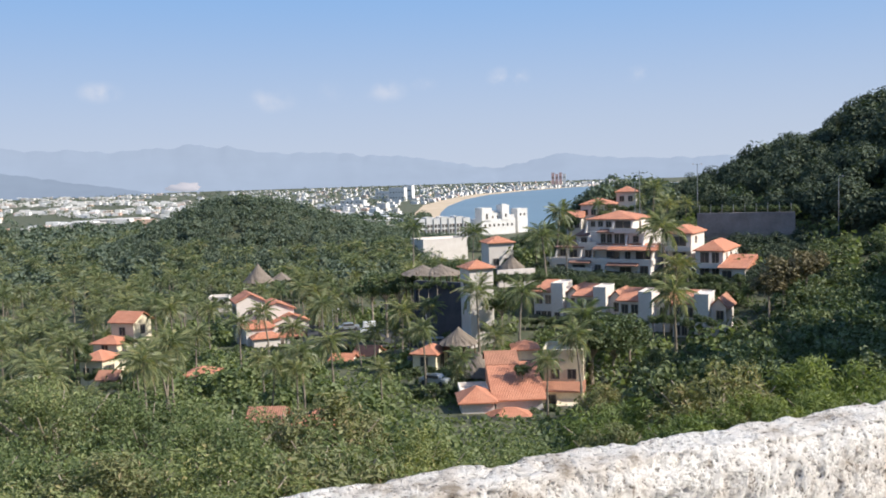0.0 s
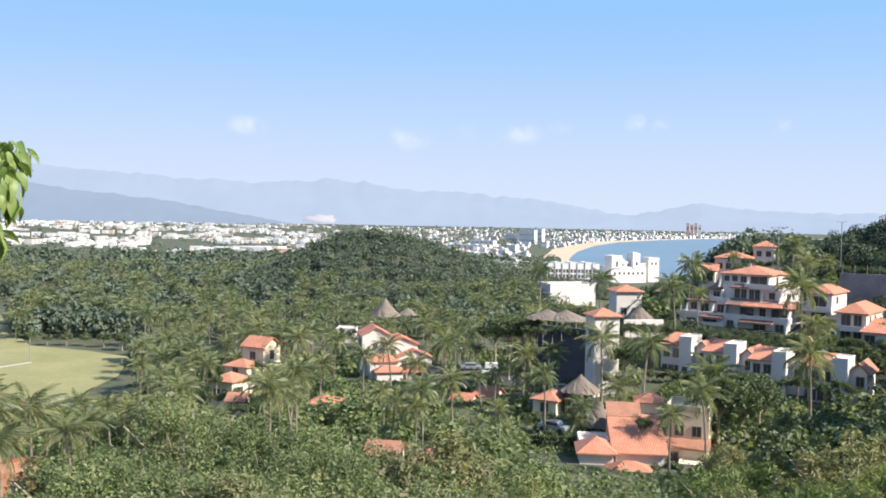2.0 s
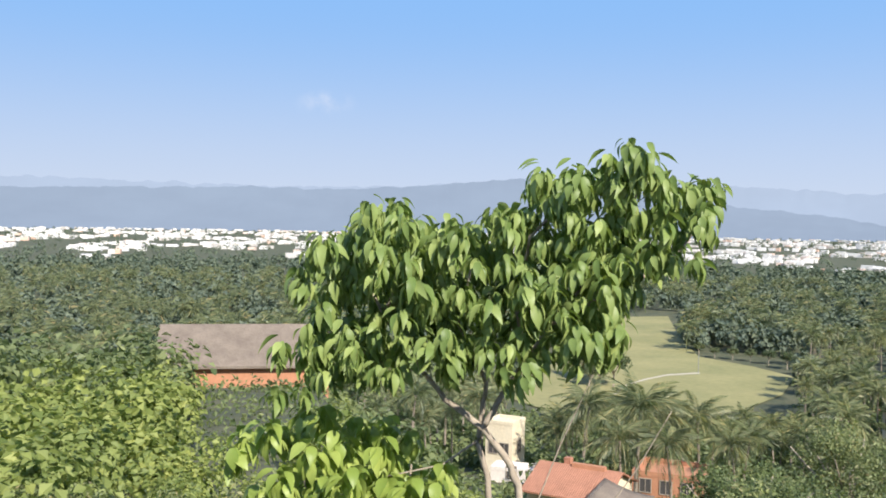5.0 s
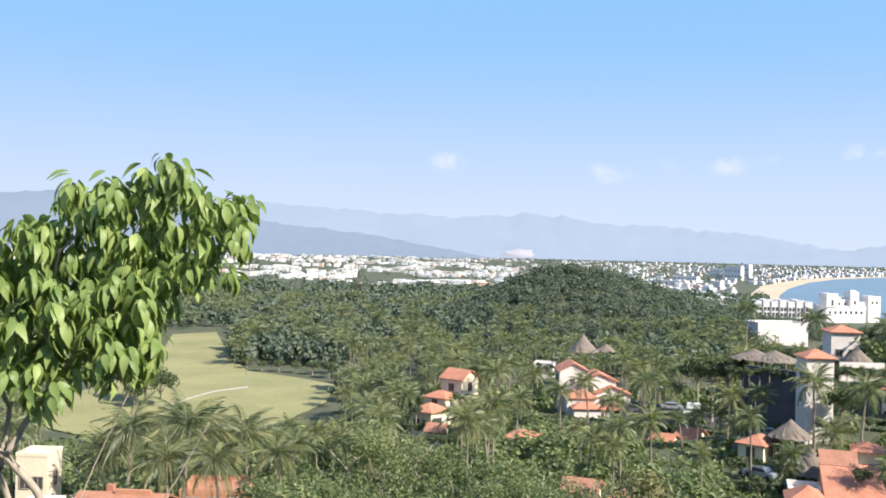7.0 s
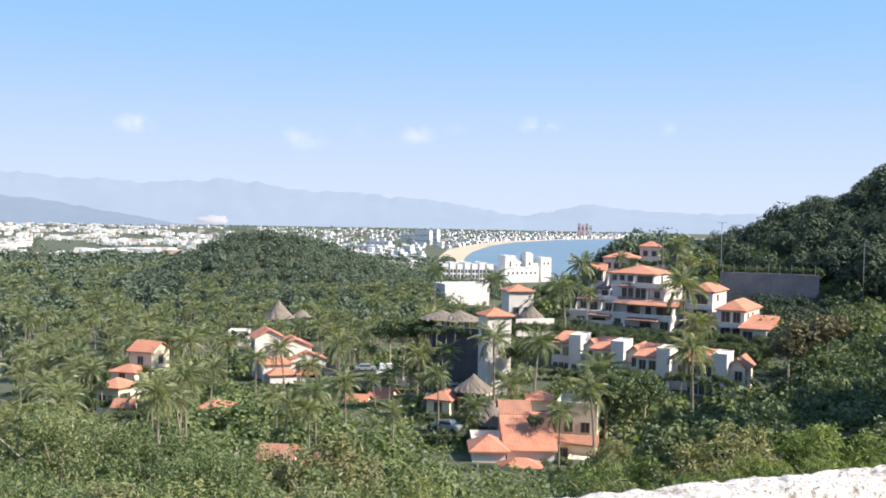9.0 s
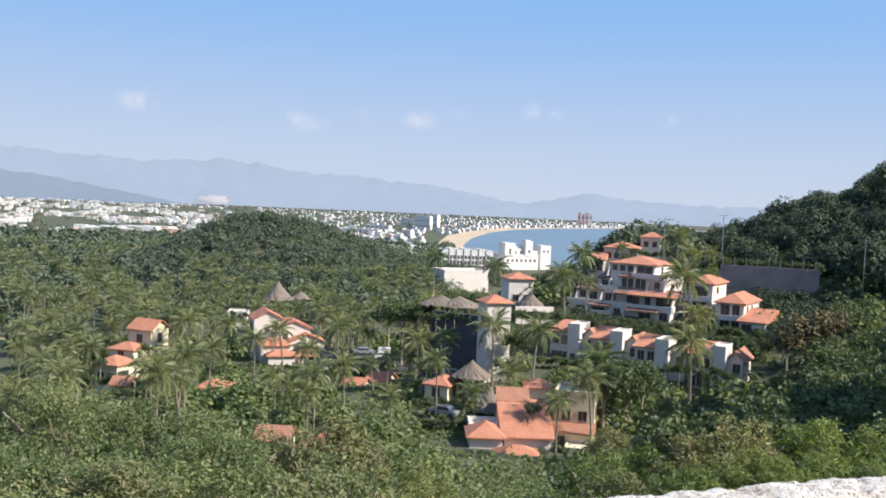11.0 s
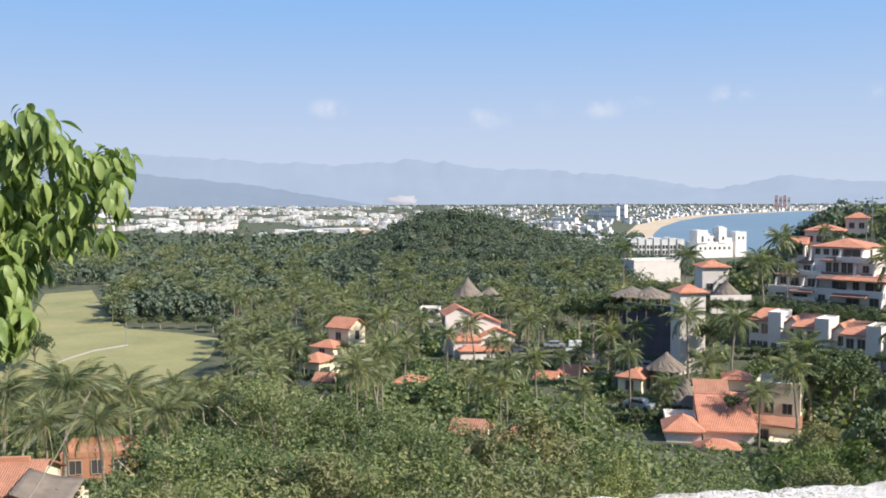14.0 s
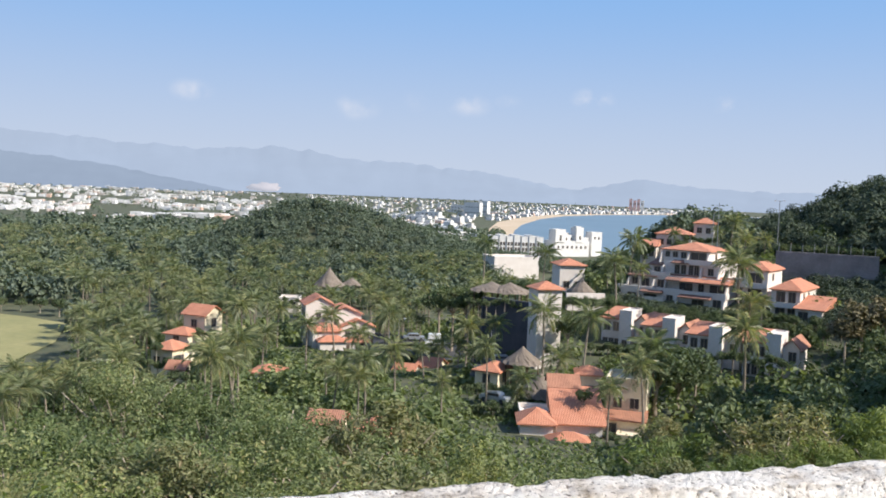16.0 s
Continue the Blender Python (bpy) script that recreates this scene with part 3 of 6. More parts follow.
# terraced condominium on the spur
c = site(22.5, 185, 19.0, 20, (17.4, 29.2, -6.5, -2))
# the darkest lean-to tiles carry painted shade from the terraces above
condo = [
    (-18.6, 2.4, 0, 11, 0, 2.8, "flat", 0.8, "tile", [("f", -16.2, 0.4, 1.7, 1.9), ("f", -12.4, 0.4, 2.6, 1.9), ("f", -8.4, 0.4, 1.2, 2.0), ("f", -2.8, 0.4, 2.2, 1.9), ("f", 0.9, 0.4, 1.5, 1.9)]),
    (-17.6, -12.2, 1.8, 10, 2.8, 5.7, "shed", 0.9, "tile_shaded", [("f", -16.4, 3.9, 1.1, 1.3), ("f", -14.2, 3.2, 1.5, 1.9)]),
    (-12.2, 2.3, 1.8, 12, 2.8, 5.6, "flat", 0.5, "tile", [("f", -11.0, 3.2, 1.3, 1.9), ("f", -5.9, 3.2, 2.5, 1.9), ("f", -2.9, 3.1, 1.0, 2.0), ("f", 0.3, 3.2, 3.0, 1.9)] + wrow("r", 3, 11, 2, 3.4)),
    (-11.3, 0.1, 3.6, 15, 5.6, 8.4, "flat", 0.3, "tile", [("f", -8.5, 6.5, 0.9, 1.7), ("f", -7.2, 6.5, 0.9, 1.7), ("f", -5.7, 6.4, 0.8, 1.8), ("f", -4.6, 6.4, 0.8, 1.8), ("f", -1.8, 6.6, 1.0, 1.2)] + wrow("r", 5, 12, 2, 6.4, 0.9, 1.2)),
    (-12.3, -2.7, 5.2, 16.0, 8.4, 11.1, "hip", 1.45, "tile", [("f", -11.2, 9.6, 0.8, 1.0), ("f", -9.6, 9.6, 0.9, 1.0), ("f", -7.9, 9.5, 1.0, 1.1), ("f", -4.9, 8.7, 3.0, 2.0)] + wrow("r", 6, 12, 1, 9.3, 1.0, 1.2)),
    (-14.5, -11.4, 4.4, 9.0, 5.6, 7.9, "shed", 0.8, "tile_shaded", [("f", -12.9, 6.0, 1.2, 1.4)]),
    (-13.7, -10.2, -0.9, 1.7, 2.5, 2.85, "shed", 0.9, "tile_shaded", []),
    (-5.9, -0.6, -1.2, 1.7, 2.2, 2.5, "shed", 1.0, "tile_shaded", []),
    (-9.2, -6.2, 0.3, 3.5, 5.1, 5.45, "shed", 0.95, "tile_shaded", []),
    (-6.0, 2.5, 0.1, 3.5, 5.1, 5.4, "shed", 1.05, "tile", []),
    (-9.2, -6.4, 3.2, 5.1, 8.3, 8.65, "shed", 0.5, "tile_shaded", []),
    (4.4, 8.9, 4.0, 14, 0, 8.4, "hip", 1.5, "tile", [("f", 6.6, 5.8, 2.6, 1.9), ("f", 6.6, 2.8, 2.4, 1.9)] + wrow("r", 5, 10, 1, 6.4, 1.0, 1.2)),
    (10.5, 15.6, 1.0, 13.5, 0, 5.4, "hip", 1.7, "tile", [("f", 12.2, 3.1, 1.5, 1.9), ("f", 14.2, 3.1, 1.2, 1.9), ("f", 12.2, 0.5, 1.6, 1.7), ("f", 14.2, 0.5, 1.2, 1.7)] + wrow("r", 2, 9, 2, 3.6, 0.8, 1.1)),
    (15.7, 20.2, -2.2, 6.5, -1, 2.6, "shed", 1.7, "tile", [("f", 17.0, 0.3, 1.6, 1.7)] + [("r", 1.6, 0.7, 1.0, 1.5)]),
]
flats = building("apartment_building", c, -40.5, "terraced white apartment building with terracotta tiled roofs", "building", condo, M["stucco"])

# walls between its terraces, and projecting balconies
for y0, z0, xs in ((0.0, 0.0, (-18.5, -9.6, -6.9, 2.3)), (1.8, 3.05, (-17.5, -12.3, -9.8, 2.2)), (3.6, 5.9, (-11.2, -3.4, 0.0)), (5.2, 8.4, (-12.2, -6.7, -2.8))):
    for x in xs:
        bm = bmesh.new()
        vs = box(bm, x - 0.14, x + 0.14, y0 - 1.7, y0 - 0.002, z0 if z0 else -1.0, z0 + 2.1)
        for q in vs[4:6]:
            q.co.y += 1.1
        part("terrace_divider", bm, M["stucco"], flats)
for x0, x1, y0, z0, deep in ((10.3, 15.6, 1.0, 2.2, 1.3), (-13.2, -9.4, 3.6, 5.6, 1.6), (-19.4, -12.4, 1.8, 2.7, 1.6), (-19.4, -9.2, 0.0, 0.9, 1.3), (-11.2, -6.2, 1.8, 2.7, 1.5),
                         (-6.1, 2.6, 1.8, 2.5, 1.5), (-6.9, -0.3, 5.2, 8.4, 2.4), (4.2, 9.2, 4.0, 5.0, 1.3)):
    bm = bmesh.new()
    box(bm, x0, x1, y0 - deep, y0 - 0.003, z0, z0 + 0.2)
    box(bm, x0, x1, y0 - deep, y0 - deep + 0.15, z0 + 0.204, z0 + 1.0)
    for x in (x0, x1 - 0.15):
        box(bm, x, x + 0.15, y0 - deep + 0.154, y0 - 0.003, z0 + 0.204, z0 + 1.0)
    part("balcony", bm, M["stucco"], flats)

# row of townhouses below it: one unit, repeated
unit = [
    (0, 3.6, 0.8, 8, 0, 5.5, "shed", 1.2, "tile", wrow("f", 0.2, 3.4, 2, 3.4, 1.0, 1.4) + wrow("f", 0.2, 3.4, 3, 0.5, 0.75, 1.5)),
    (3.6, 5.7, -0.6, 4.6, 0, 7.0, "flat", 0.15, "tile", wrow("f", 3.9, 5.4, 1, 0.5, 0.8, 1.6)),
    (5.7, 8.0, 1.4, 8, 0, 5.1, "front", 1.2, "tile_old", wrow("f", 6.3, 7.8, 1, 3.0, 1.0, 1.4)),
]
row_first = None
for k, (az, d, z) in enumerate(((16.1, 163, 13.9), (18.55, 158, 13.7), (21.15, 153, 13.5), (24.3, 149, 13.6))):
    p = site(az, d, z, 7, (az - 0.3, az + 2.7, -8.5, -5.5))
    if row_first is None:
        row_first = building("townhouse", p, -21 - 16, "white two-storey townhouse with tiled lean-to roof and blank stair tower", "house", unit, M["stucco"], "row of townhouses")
    else:
        copy_thing(row_first, pose(*p, 0, 0, -21 - 16))

# stair tower with tiled cap beside the dark wall
p = site(12.75, 150, 15.6, 5, (11.4, 14.1, -9.0, -4.5))
building("stair_tower", p, 9, "tall pale stair tower with a hipped tile cap", "tower",
         [(-2.0, 2.0, -2.0, 2.0, 0, 9.6, "hip", 1.15, "tile", wrow("l", -1.6, 1.6, 1, 6.4, 0.8, 1.0) + wrow("l", -1.6, 1.6, 1, 3.0, 0.8, 1.0))], M["stucco"])
bm = bmesh.new()
box(bm, -5.6, 6.4, 0, 0.6, -3, 10.1)
for k in range(2):
    box(bm, -5.6 + k * 11.5, -5.2 + k * 11.5, -0.25, 0.0, -3, 10.0)
x, y = spot(10.6, 161)
SITES.append((x, y, 6)), KEEP.append((9.0, 12.2, -9.4, -6, 160))
part("buttressed_wall", bm, M["darkwall"], thing("retaining_wall", (x, y, 11.6), -44, "tall dark retaining wall of stone, in shade", "wall"))
bm = bmesh.new()
box(bm, 0, 7.2, -0.2, 0.2, -2, 1.1)
x, y = spot(14.0, 168)
part("coping", bm, M["stucco"], thing("garden_wall", (x, y, 21.6), 6, "long low white garden wall", "wall"))

# villa in the palm grove
p = site(0.1, 193, 6.6, 9, (-2.6, 2.4, -9.7, -6))
villa = [
    (-5.6, 0.2, 4, 11, 0, 8.6, "front", 1.5, "tile", wrow("f", -4.8, -1.0, 1, 5.8, 0.9, 1.1) + wrow("l", 5, 10, 2, 6.0)),
    (-1.0, 5.8, 2.5, 9, 0, 6.9, "front", 1.4, "tile", wrow("f", -0.4, 1.6, 1, 4.6, 1.0, 1.2)),
    (1.2, 8.3, 0, 6, 0, 4.5, "front", 1.5, "tile", wrow("f", 1.8, 4.8, 2, 2.5, 0.9, 1.3) + wrow("f", 5.4, 7.8, 1, 2.4, 0.8, 1.3)),
    (-4.8, 0.9, -2.6, 3.9, 0, 4.1, "hip", 1.3, "tile", wrow("f", -4.2, 0.4, 1, 2.0, 1.8, 1.2)),
    (-3.8, 1.4, -5.6, -2.6, 0, 2.5, "hip", 1.0, "tile", []),
    (2.4, 6.6, -4.2, -0.1, 0, 2.2, "hip", 1.1, "tile", wrow("f", 2.8, 6.2, 1, 0.4, 1.6, 1.4)),
]
building("villa", p, 9, "cream villa with stepped terracotta tile roofs", "house", villa, M["stucco"])


def small_house(az, d, z, rz, w, dp, h, roof, rise, tiles, mat, label, span=None, n=2, name="house"):
    p = site(az, d, z, max(w, dp) * 0.6, span)
    return building(name, p, -az + rz, label, "house", [(-w / 2, w / 2, 0, dp, 0, h, roof, rise, tiles, wrow("f", -w / 2 + 0.3, w / 2 - 0.3, n, 0.7, 1.1, 1.3) + wrow("r", 0.5, dp - 0.5, 1, 0.7))], M[mat])


# compound of tiled roofs on the near slope
p = site(14.2, 112, 9.4, 10, (11.4, 17.6, -15.4, -11))
compound = [
    (-5.2, -1.3, -1.6, 3.2, 0, 3.7, "hip", 1.4, "tile", wrow("f", -4.8, -1.8, 1, 1.2, 1.0, 1.0)),
    (-2.6, 3.2, -5.6, -1.0, 0, 2.0, "hip", 1.4, "tile", wrow("r", -4.8, -2, 2, 0.4, 0.8, 1.0)),
    (-1.0, 4.6, -0.4, 7.8, 0, 3.6, "shed", 2.8, "tile", wrow("r", -1, 5, 3, 1.0, 0.9, 1.3)),
    (-1.0, 2.4, 7.9, 12.0, 0, 6.3, "gable", 1.1, "tile_old", []),
    (-5.0, -1.3, 3.3, 8.0, 0, 3.4, "flat", 0.6, "tile", wrow("l", 4, 7, 1, 1.2)),
]
building("courtyard_house", p, -14.2 + 6, "courtyard house of overlapping terracotta tile roofs and white walls", "house", compound, M["stucco"])
p = site(17.8, 119, 10.2, 5, (16.4, 18.9, -13.8, -10.2))
building("garden_house", p, -17.8 - 4, "cream two-storey house with a flat roof and tiled porch", "house",
         [(-2.4, 2.6, 0, 6, 0, 6.8, "flat", 0.5, "tile", wrow("f", -2, 2.2, 2, 3.6, 1.0, 1.2) + wrow("f", -2, 2.2, 1, 0.6, 1.6, 1.9) + wrow("r", 0.5, 5.5, 2, 3.8)),
          (-3.2, 2.4, -2.2, 0, 0, 2.6, "shed", 0.8, "tile_old", wrow("f", -2.8, 0, 1, 0.4, 1.2, 1.6)),
          (-0.5, 2.8, -5, -2.3, 0, 1.3, "flat", 0.1, "tile", [])], M["cream"])
small_house(15.6, 124, 13.2, 4, 3.0, 3.6, 3.5, "hip", 0.9, "tile", "cream", "small cream house under a bright tile roof", (14.7, 16.5, -11.3, -10), 1)
small_house(9.4, 137, 11.4, -22, 3.6, 5.0, 2.5, "hip", 1.1, "tile", "cream", "cream carport house under a bright tile roof", (8.5, 10.3, -11.4, -10), 1)
small_house(5.75, 165, 6.4, -20, 3.6, 5, 2.4, "gable", 1.2, "tile", "cream", "small cream house with a tiled gable roof", (5.3, 6.7, -11, -9.5), 1)
small_house(4.3, 160, 6.6, -20, 3.4, 4, 2.2, "gable", 1.0, "tile", "stucco", "small white house with a tiled gable roof", (4.1, 5.2, -11, -9.6), 1)
small_house(-8.2, 172, 13.2, -38, 4.6, 5, 3.0, "gable", 1.4, "tile", "cream", "cream house with a tiled gable roof among palms", (-9.2, -7.3, -8.5, -7.5), 1)
small_house(-9.2, 168, 11.0, -36, 4.6, 4, 2.3, "hip", 1.1, "tile", "cream", "low cream house with a tile roof among palms", (-10.1, -8.4, -9.3, -8.8), 1)
small_house(-10.0, 162, 8.4, -36, 4.2, 5, 3.4, "hip", 1.2, "tile", "cream", "cream house with a tile roof among palms", (-11, -9.1, -10.2, -9.2), 2)
small_house(-9.2, 150, 8.6, -22, 2.6, 3, 2.2, "gable", 0.9, "tile_old", "cream", "small cream outhouse with a weathered tile roof", (-9.8, -8.7, -11.0, -10.4), 1)
small_house(-4.1, 142, 8.8, -18, 4.0, 4.5, 2.9, "hip", 0.9, "tile", "cream", "cream house half hidden by palms", None, 1)
small_house(-0.4, 82, 16.9, -15, 2.6, 3, 2.2, "gable", 0.9, "tile_old", "cream", "small cream house among the bushes", (-1.1, 0.3, -14.2, -12.6), 1)
small_house(2.4, 82, 16.7, -20, 3.0, 3.4, 1.9, "hip", 1.0, "tile", "cream", "small house with a bright tile roof among the bushes", (1.5, 3.3, -14.6, -13.2), 1)
small_house(14.3, 192, 20.6, 16, 5.2, 6, 5.3, "hip", 1.2, "tile", "stucco", "white house with a hipped tile roof above the garden wall", (13.4, 15.2, -5.4, -3.8), 2)
small_house(20.1, 242, 28.0, -6, 8.4, 8, 3.4, "hip", 1.5, "tile", "pinkish", "pale pink house with a broad tile roof on the spur", (18.0, 21.2, -3.2, -1.4), 4)
small_house(18.7, 236, 25.2, -6, 3.6, 7, 3.2, "shed", 1.6, "tile", "pinkish", "pale pink house with a sloping tile roof on the spur", (17.6, 19.4, -3.8, -2.4), 2)
small_house(21.8, 250, 31.0, -6, 5, 6, 3.2, "hip", 1.4, "tile", "pinkish", "pink house with a tile roof at the crest", (21, 22.6, -1.9, -0.6), 2)

# houses below the terrace on the left
p = site(-27.2, 78, 14.8, 8, (-31.0, -22.8, -16.7, -13.4))
building("hillside_house", p, 26 - 20, "house with a broad terracotta roof and a tiled deck", "house",
         [(-5.1, 1.7, 0.5, 8.0, 0, 2.6, "gable", 1.5, "tile_old", []),
          (1.9, 5.4, -2.6, 3.0, -0.4, 1.3, "flat", 0.7, "tile", wrow("f", 2.3, 5.0, 2, 0.0, 1.0, 1.0))], M["cream"])
# its chimney, roof terrace wall, grey shade cloth and deck posts
hh = [o for o in bpy.data.objects if o.name == "hillside_house"][0]
bm = bmesh.new()
box(bm, -3.4, -2.8, 4.6, 5.2, 3.4, 4.7)
part("chimney", bm, M["tile_old"], hh)
bm = bmesh.new()
box(bm, -2.4, 0.6, 3.9, 4.4, 3.9, 4.5)
part("roof_terrace_wall", bm, M["terracotta"], hh)
bm = bmesh.new()
grid = [[bm.verts.new((1.1 + 4.2 * a / 8, 2.6 - 4.4 * c_ / 6 + 0.4 * a / 8, 4.0 - 0.7 * c_ / 6 - 0.25 * math.sin(math.pi * a / 8) - 1.0 * a / 8)) for c_ in range(7)] for a in range(9)]
for a in range(8):
    for c_ in range(6):
        bm.faces.new((grid[a][c_], grid[a + 1][c_], grid[a + 1][c_ + 1], grid[a][c_ + 1]))
cloth = part("shade_cloth", bm, M["thatch"], hh, "sagging grey shade cloth", True)
sol = cloth.modifiers.new("thickness", "SOLIDIFY")
sol.thickness = 0.03
for px, py in ((2.1, -2.0), (5.2, -2.0), (5.2, 2.4), (3.6, -2.0)):
    bm = bmesh.new()
    box(bm, px - 0.1, px + 0.1, py - 0.1, py + 0.1, 1.3, 2.5)
    part("post", bm, M["cream"], hh)
bm = bmesh.new()
box(bm, 2.2, 5.1, -2.3, 2.7, 1.31, 1.36)
part("deck_floor", bm, M["terracotta"], hh, "terracotta-tiled deck floor")
small_house(-2.7, 290, 2.0, -8, 6, 6, 3.0, "flat", 0.5, "tile", "stucco", "small pale pavilion beside the tall shelter", (-3.4, -2.0, -6.6, -5.5), 2, "pavilion")
small_house(-32.2, 116, 11.0, -24, 3.6, 4, 4.3, "flat", 0.4, "tile_old", "cream", "yellow-cream house with a shaded balcony", (-34.4, -30.8, -15.2, -11.5), 2)
small_house(-31.4, 108, 10.2, -14, 5.0, 3, 1.4, "flat", 0.4, "tile", "stucco", "low white terrace wall of a garden house", None, 1, "terrace_house")
small_house(-22.2, 97, 12.4, -10, 6.8, 6, 2.3, "flat", 0.5, "tile", "terracotta", "terracotta-painted house with a flat roof behind palms", (-24.2, -20, -15.6, -13.9), 3)
x, y = spot(-45.8, 61)
SITES.append((x, y, 8))
KEEP.append((-50, -42.8, -10.5, -6.5, 60))
building("thatched_house", (x, y, 29.6), 46, "terracotta house under a long grey thatched roof", "house", [(-7, 3.4, 0, 6, 0, 1.3, "gable", 2.0, "thatch", [])], M["terracotta"])


# palm-thatch shelters
def palapa(az, d, z, r, h, label, span=None):
    x, y = spot(az, d)
    SITES.append((x, y, r))
    if span:
        KEEP.append((*span, d))
    t = thing("palapa", (x, y, z), 0, label, "shelter")
    bm = bmesh.new()
    top = bm.verts.new((0, 0, h))
    rings_, N = [], 40
    for q in range(1, 6):
        k = q / 5
        rings_.append([bm.verts.new((r * k * math.cos(a * math.tau / N) * (1 + 0.05 * random.uniform(-1, 1) * k), r * k * math.sin(a * math.tau / N) * (1 + 0.05 * random.uniform(-1, 1) * k),
                                     h - (h - 2.2) * (k ** 0.85) + random.uniform(-0.1, 0.1) * k - (0.25 * random.random() if q == 5 else 0))) for a in range(N)])
    for a in range(N):
        bm.faces.new((top, rings_[0][a], rings_[0][(a + 1) % N]))
        for r0, r1 in zip(rings_, rings_[1:]):
            bm.faces.new((r0[a], r1[a], r1[(a + 1) % N], r0[(a + 1) % N]))
    part("thatch_roof", bm, M["thatch"], t)
    for a in range(6):
        bm = bmesh.new()
        px, py = 0.8 * r * math.cos(a * math.tau / 6), 0.8 * r * math.sin(a * math.tau / 6)
        tube(bm, [(px, py, -2), (px, py, 2.6)], [0.12, 0.1], 6)
        part("post", bm, M["wood"], t)


palapa(-0.35, 272, 9.2, 4.4, 7.4, "tall conical palm-thatch shelter in the grove", (-1.7, 1.4, -6.2, -4.7))
palapa(1.0, 276, 9.2, 3.0, 4.2, "smaller thatched roof beside the tall shelter")
palapa(11.55, 139, 12.9, 3.0, 4.6, "grey thatched shelter by the car park", (10.8, 12.6, -11.2, -9.4))
palapa(12.7, 131, 10.0, 3.6, 5.2, "broad grey thatched shelter below the tower", (11.8, 14.4, -12.4, -10))
palapa(9.5, 168, 20.4, 3.9, 3.7, "low thatched roof on the upper terrace", (8.4, 11.4, -6.2, -5.2))
palapa(10.6, 167, 20.4, 3.9, 3.8, "wider thatched roof on the upper terrace")
palapa(14.9, 178, 19.8, 2.6, 4.9, "small thatched shelter behind the tower")

# the retaining wall high on the spur, and its hedge fence
bm = bmesh.new()
box(bm, -9.5, 9.8, 0, 0.8, -3, 6.6)
box(bm, -9.7, 10.0, -0.15, 0.95, 2.2, 2.45)
x, y = spot(28.5, 205)
SITES.append((x, y, 9)), KEEP.append((25.8, 31.4, -4.4, -2, 205))
t = thing("spur_retaining_wall", (x, y, 23.7), -28.4, "stained grey retaining wall high on the spur", "wall")
part("wall", bm, M["retaining"], t)
for k in range(9):
    bm = bmesh.new()
    tube(bm, [(-9 + 2.25 * k, 0.4, 6.6), (-9 + 2.25 * k, 0.4, 8.4)], [0.06, 0.06], 6)
    part("fence_post", bm, M["metal"], t)


# lamps and poles
def pole(name, az, d, z0, z1, arms, label, cat="street lamp"):
    x, y = spot(az, d)
    t = thing(name, (x, y, z0), -az, label, cat)
    bm = bmesh.new()
    tube(bm, [(0, 0, -3), (0, 0, z1 - z0)], [0.11, 0.07], 8)
    part("pole", bm, M["metal"], t)
    for (ax, az_, lamp) in arms:
        bm = bmesh.new()
        zt = z1 - z0 + az_
        tube(bm, [(-abs(ax) if ax > 3 else 0, 0, zt), (ax, 0, zt + 0.1)], [0.05, 0.04], 6)
        arm = part("arm", bm, M["metal"], t)
        if lamp:
            bm = bmesh.new()
            box(bm, min(ax, ax * 1.5), max(ax, ax * 1.5), -0.18, 0.18, zt, zt + 0.22, 0.04)
            part("lamp_head", bm, M["stucco"], arm)


pole("street_lamp", 25.88, 212, 29.5, 40.6, [(0.7, -0.1, True), (-0.7, -0.1, True)], "tall steel lamp with two heads above the retaining wall")
pole("street_lamp", 33.5, 200, 29.0, 37.4, [(0.6, -0.1, True)], "steel lamp pole against the wooded slope")
pole("power_pole", 22.58, 220, 28.0, 39.6, [(0.9, -0.6, False), (-0.9, -0.6, False), (0.9, -1.6, False), (-0.9, -1.6, False)], "utility pole with cross arms at the crest", "power pole")
pole("power_pole", 22.3, 224, 28.0, 37.2, [(0.7, -0.5, False), (-0.7, -0.5, False)], "shorter utility pole at the crest", "power pole")
pole("street_lamp", 3.4, 186, 7.5, 14.3, [(0.9, -0.1, True)], "grey lamp with a single arm by the road")
pole("street_lamp", 3.95, 184, 7.5, 14.5, [(-0.9, -0.1, True), (0.9, -0.1, True)], "grey lamp with two arms by the road")
pole("street_lamp", 9.6, 158, 11.5, 18.0, [(0.5, -0.1, True)], "slim lamp before the dark wall")
pole("flag_pole", -20.5, 266, 0.2, 5.0, [(0.2, -0.2, False)], "slim marker pole on the golf lawn", "pole")

# road and car park
sheet("car_park", [spot(*p) for p in ((8.4, 140), (12.2, 142), (12.2, 160), (8.4, 160))], 12.4, M["asphalt"], "asphalt car park before the dark wall", "car park")
sheet("road", [spot(*p) for p in ((2.4, 176), (8.6, 168), (8.6, 186), (2.4, 200))], 9.3, M["asphalt"], "asphalt road through the grove", "road")


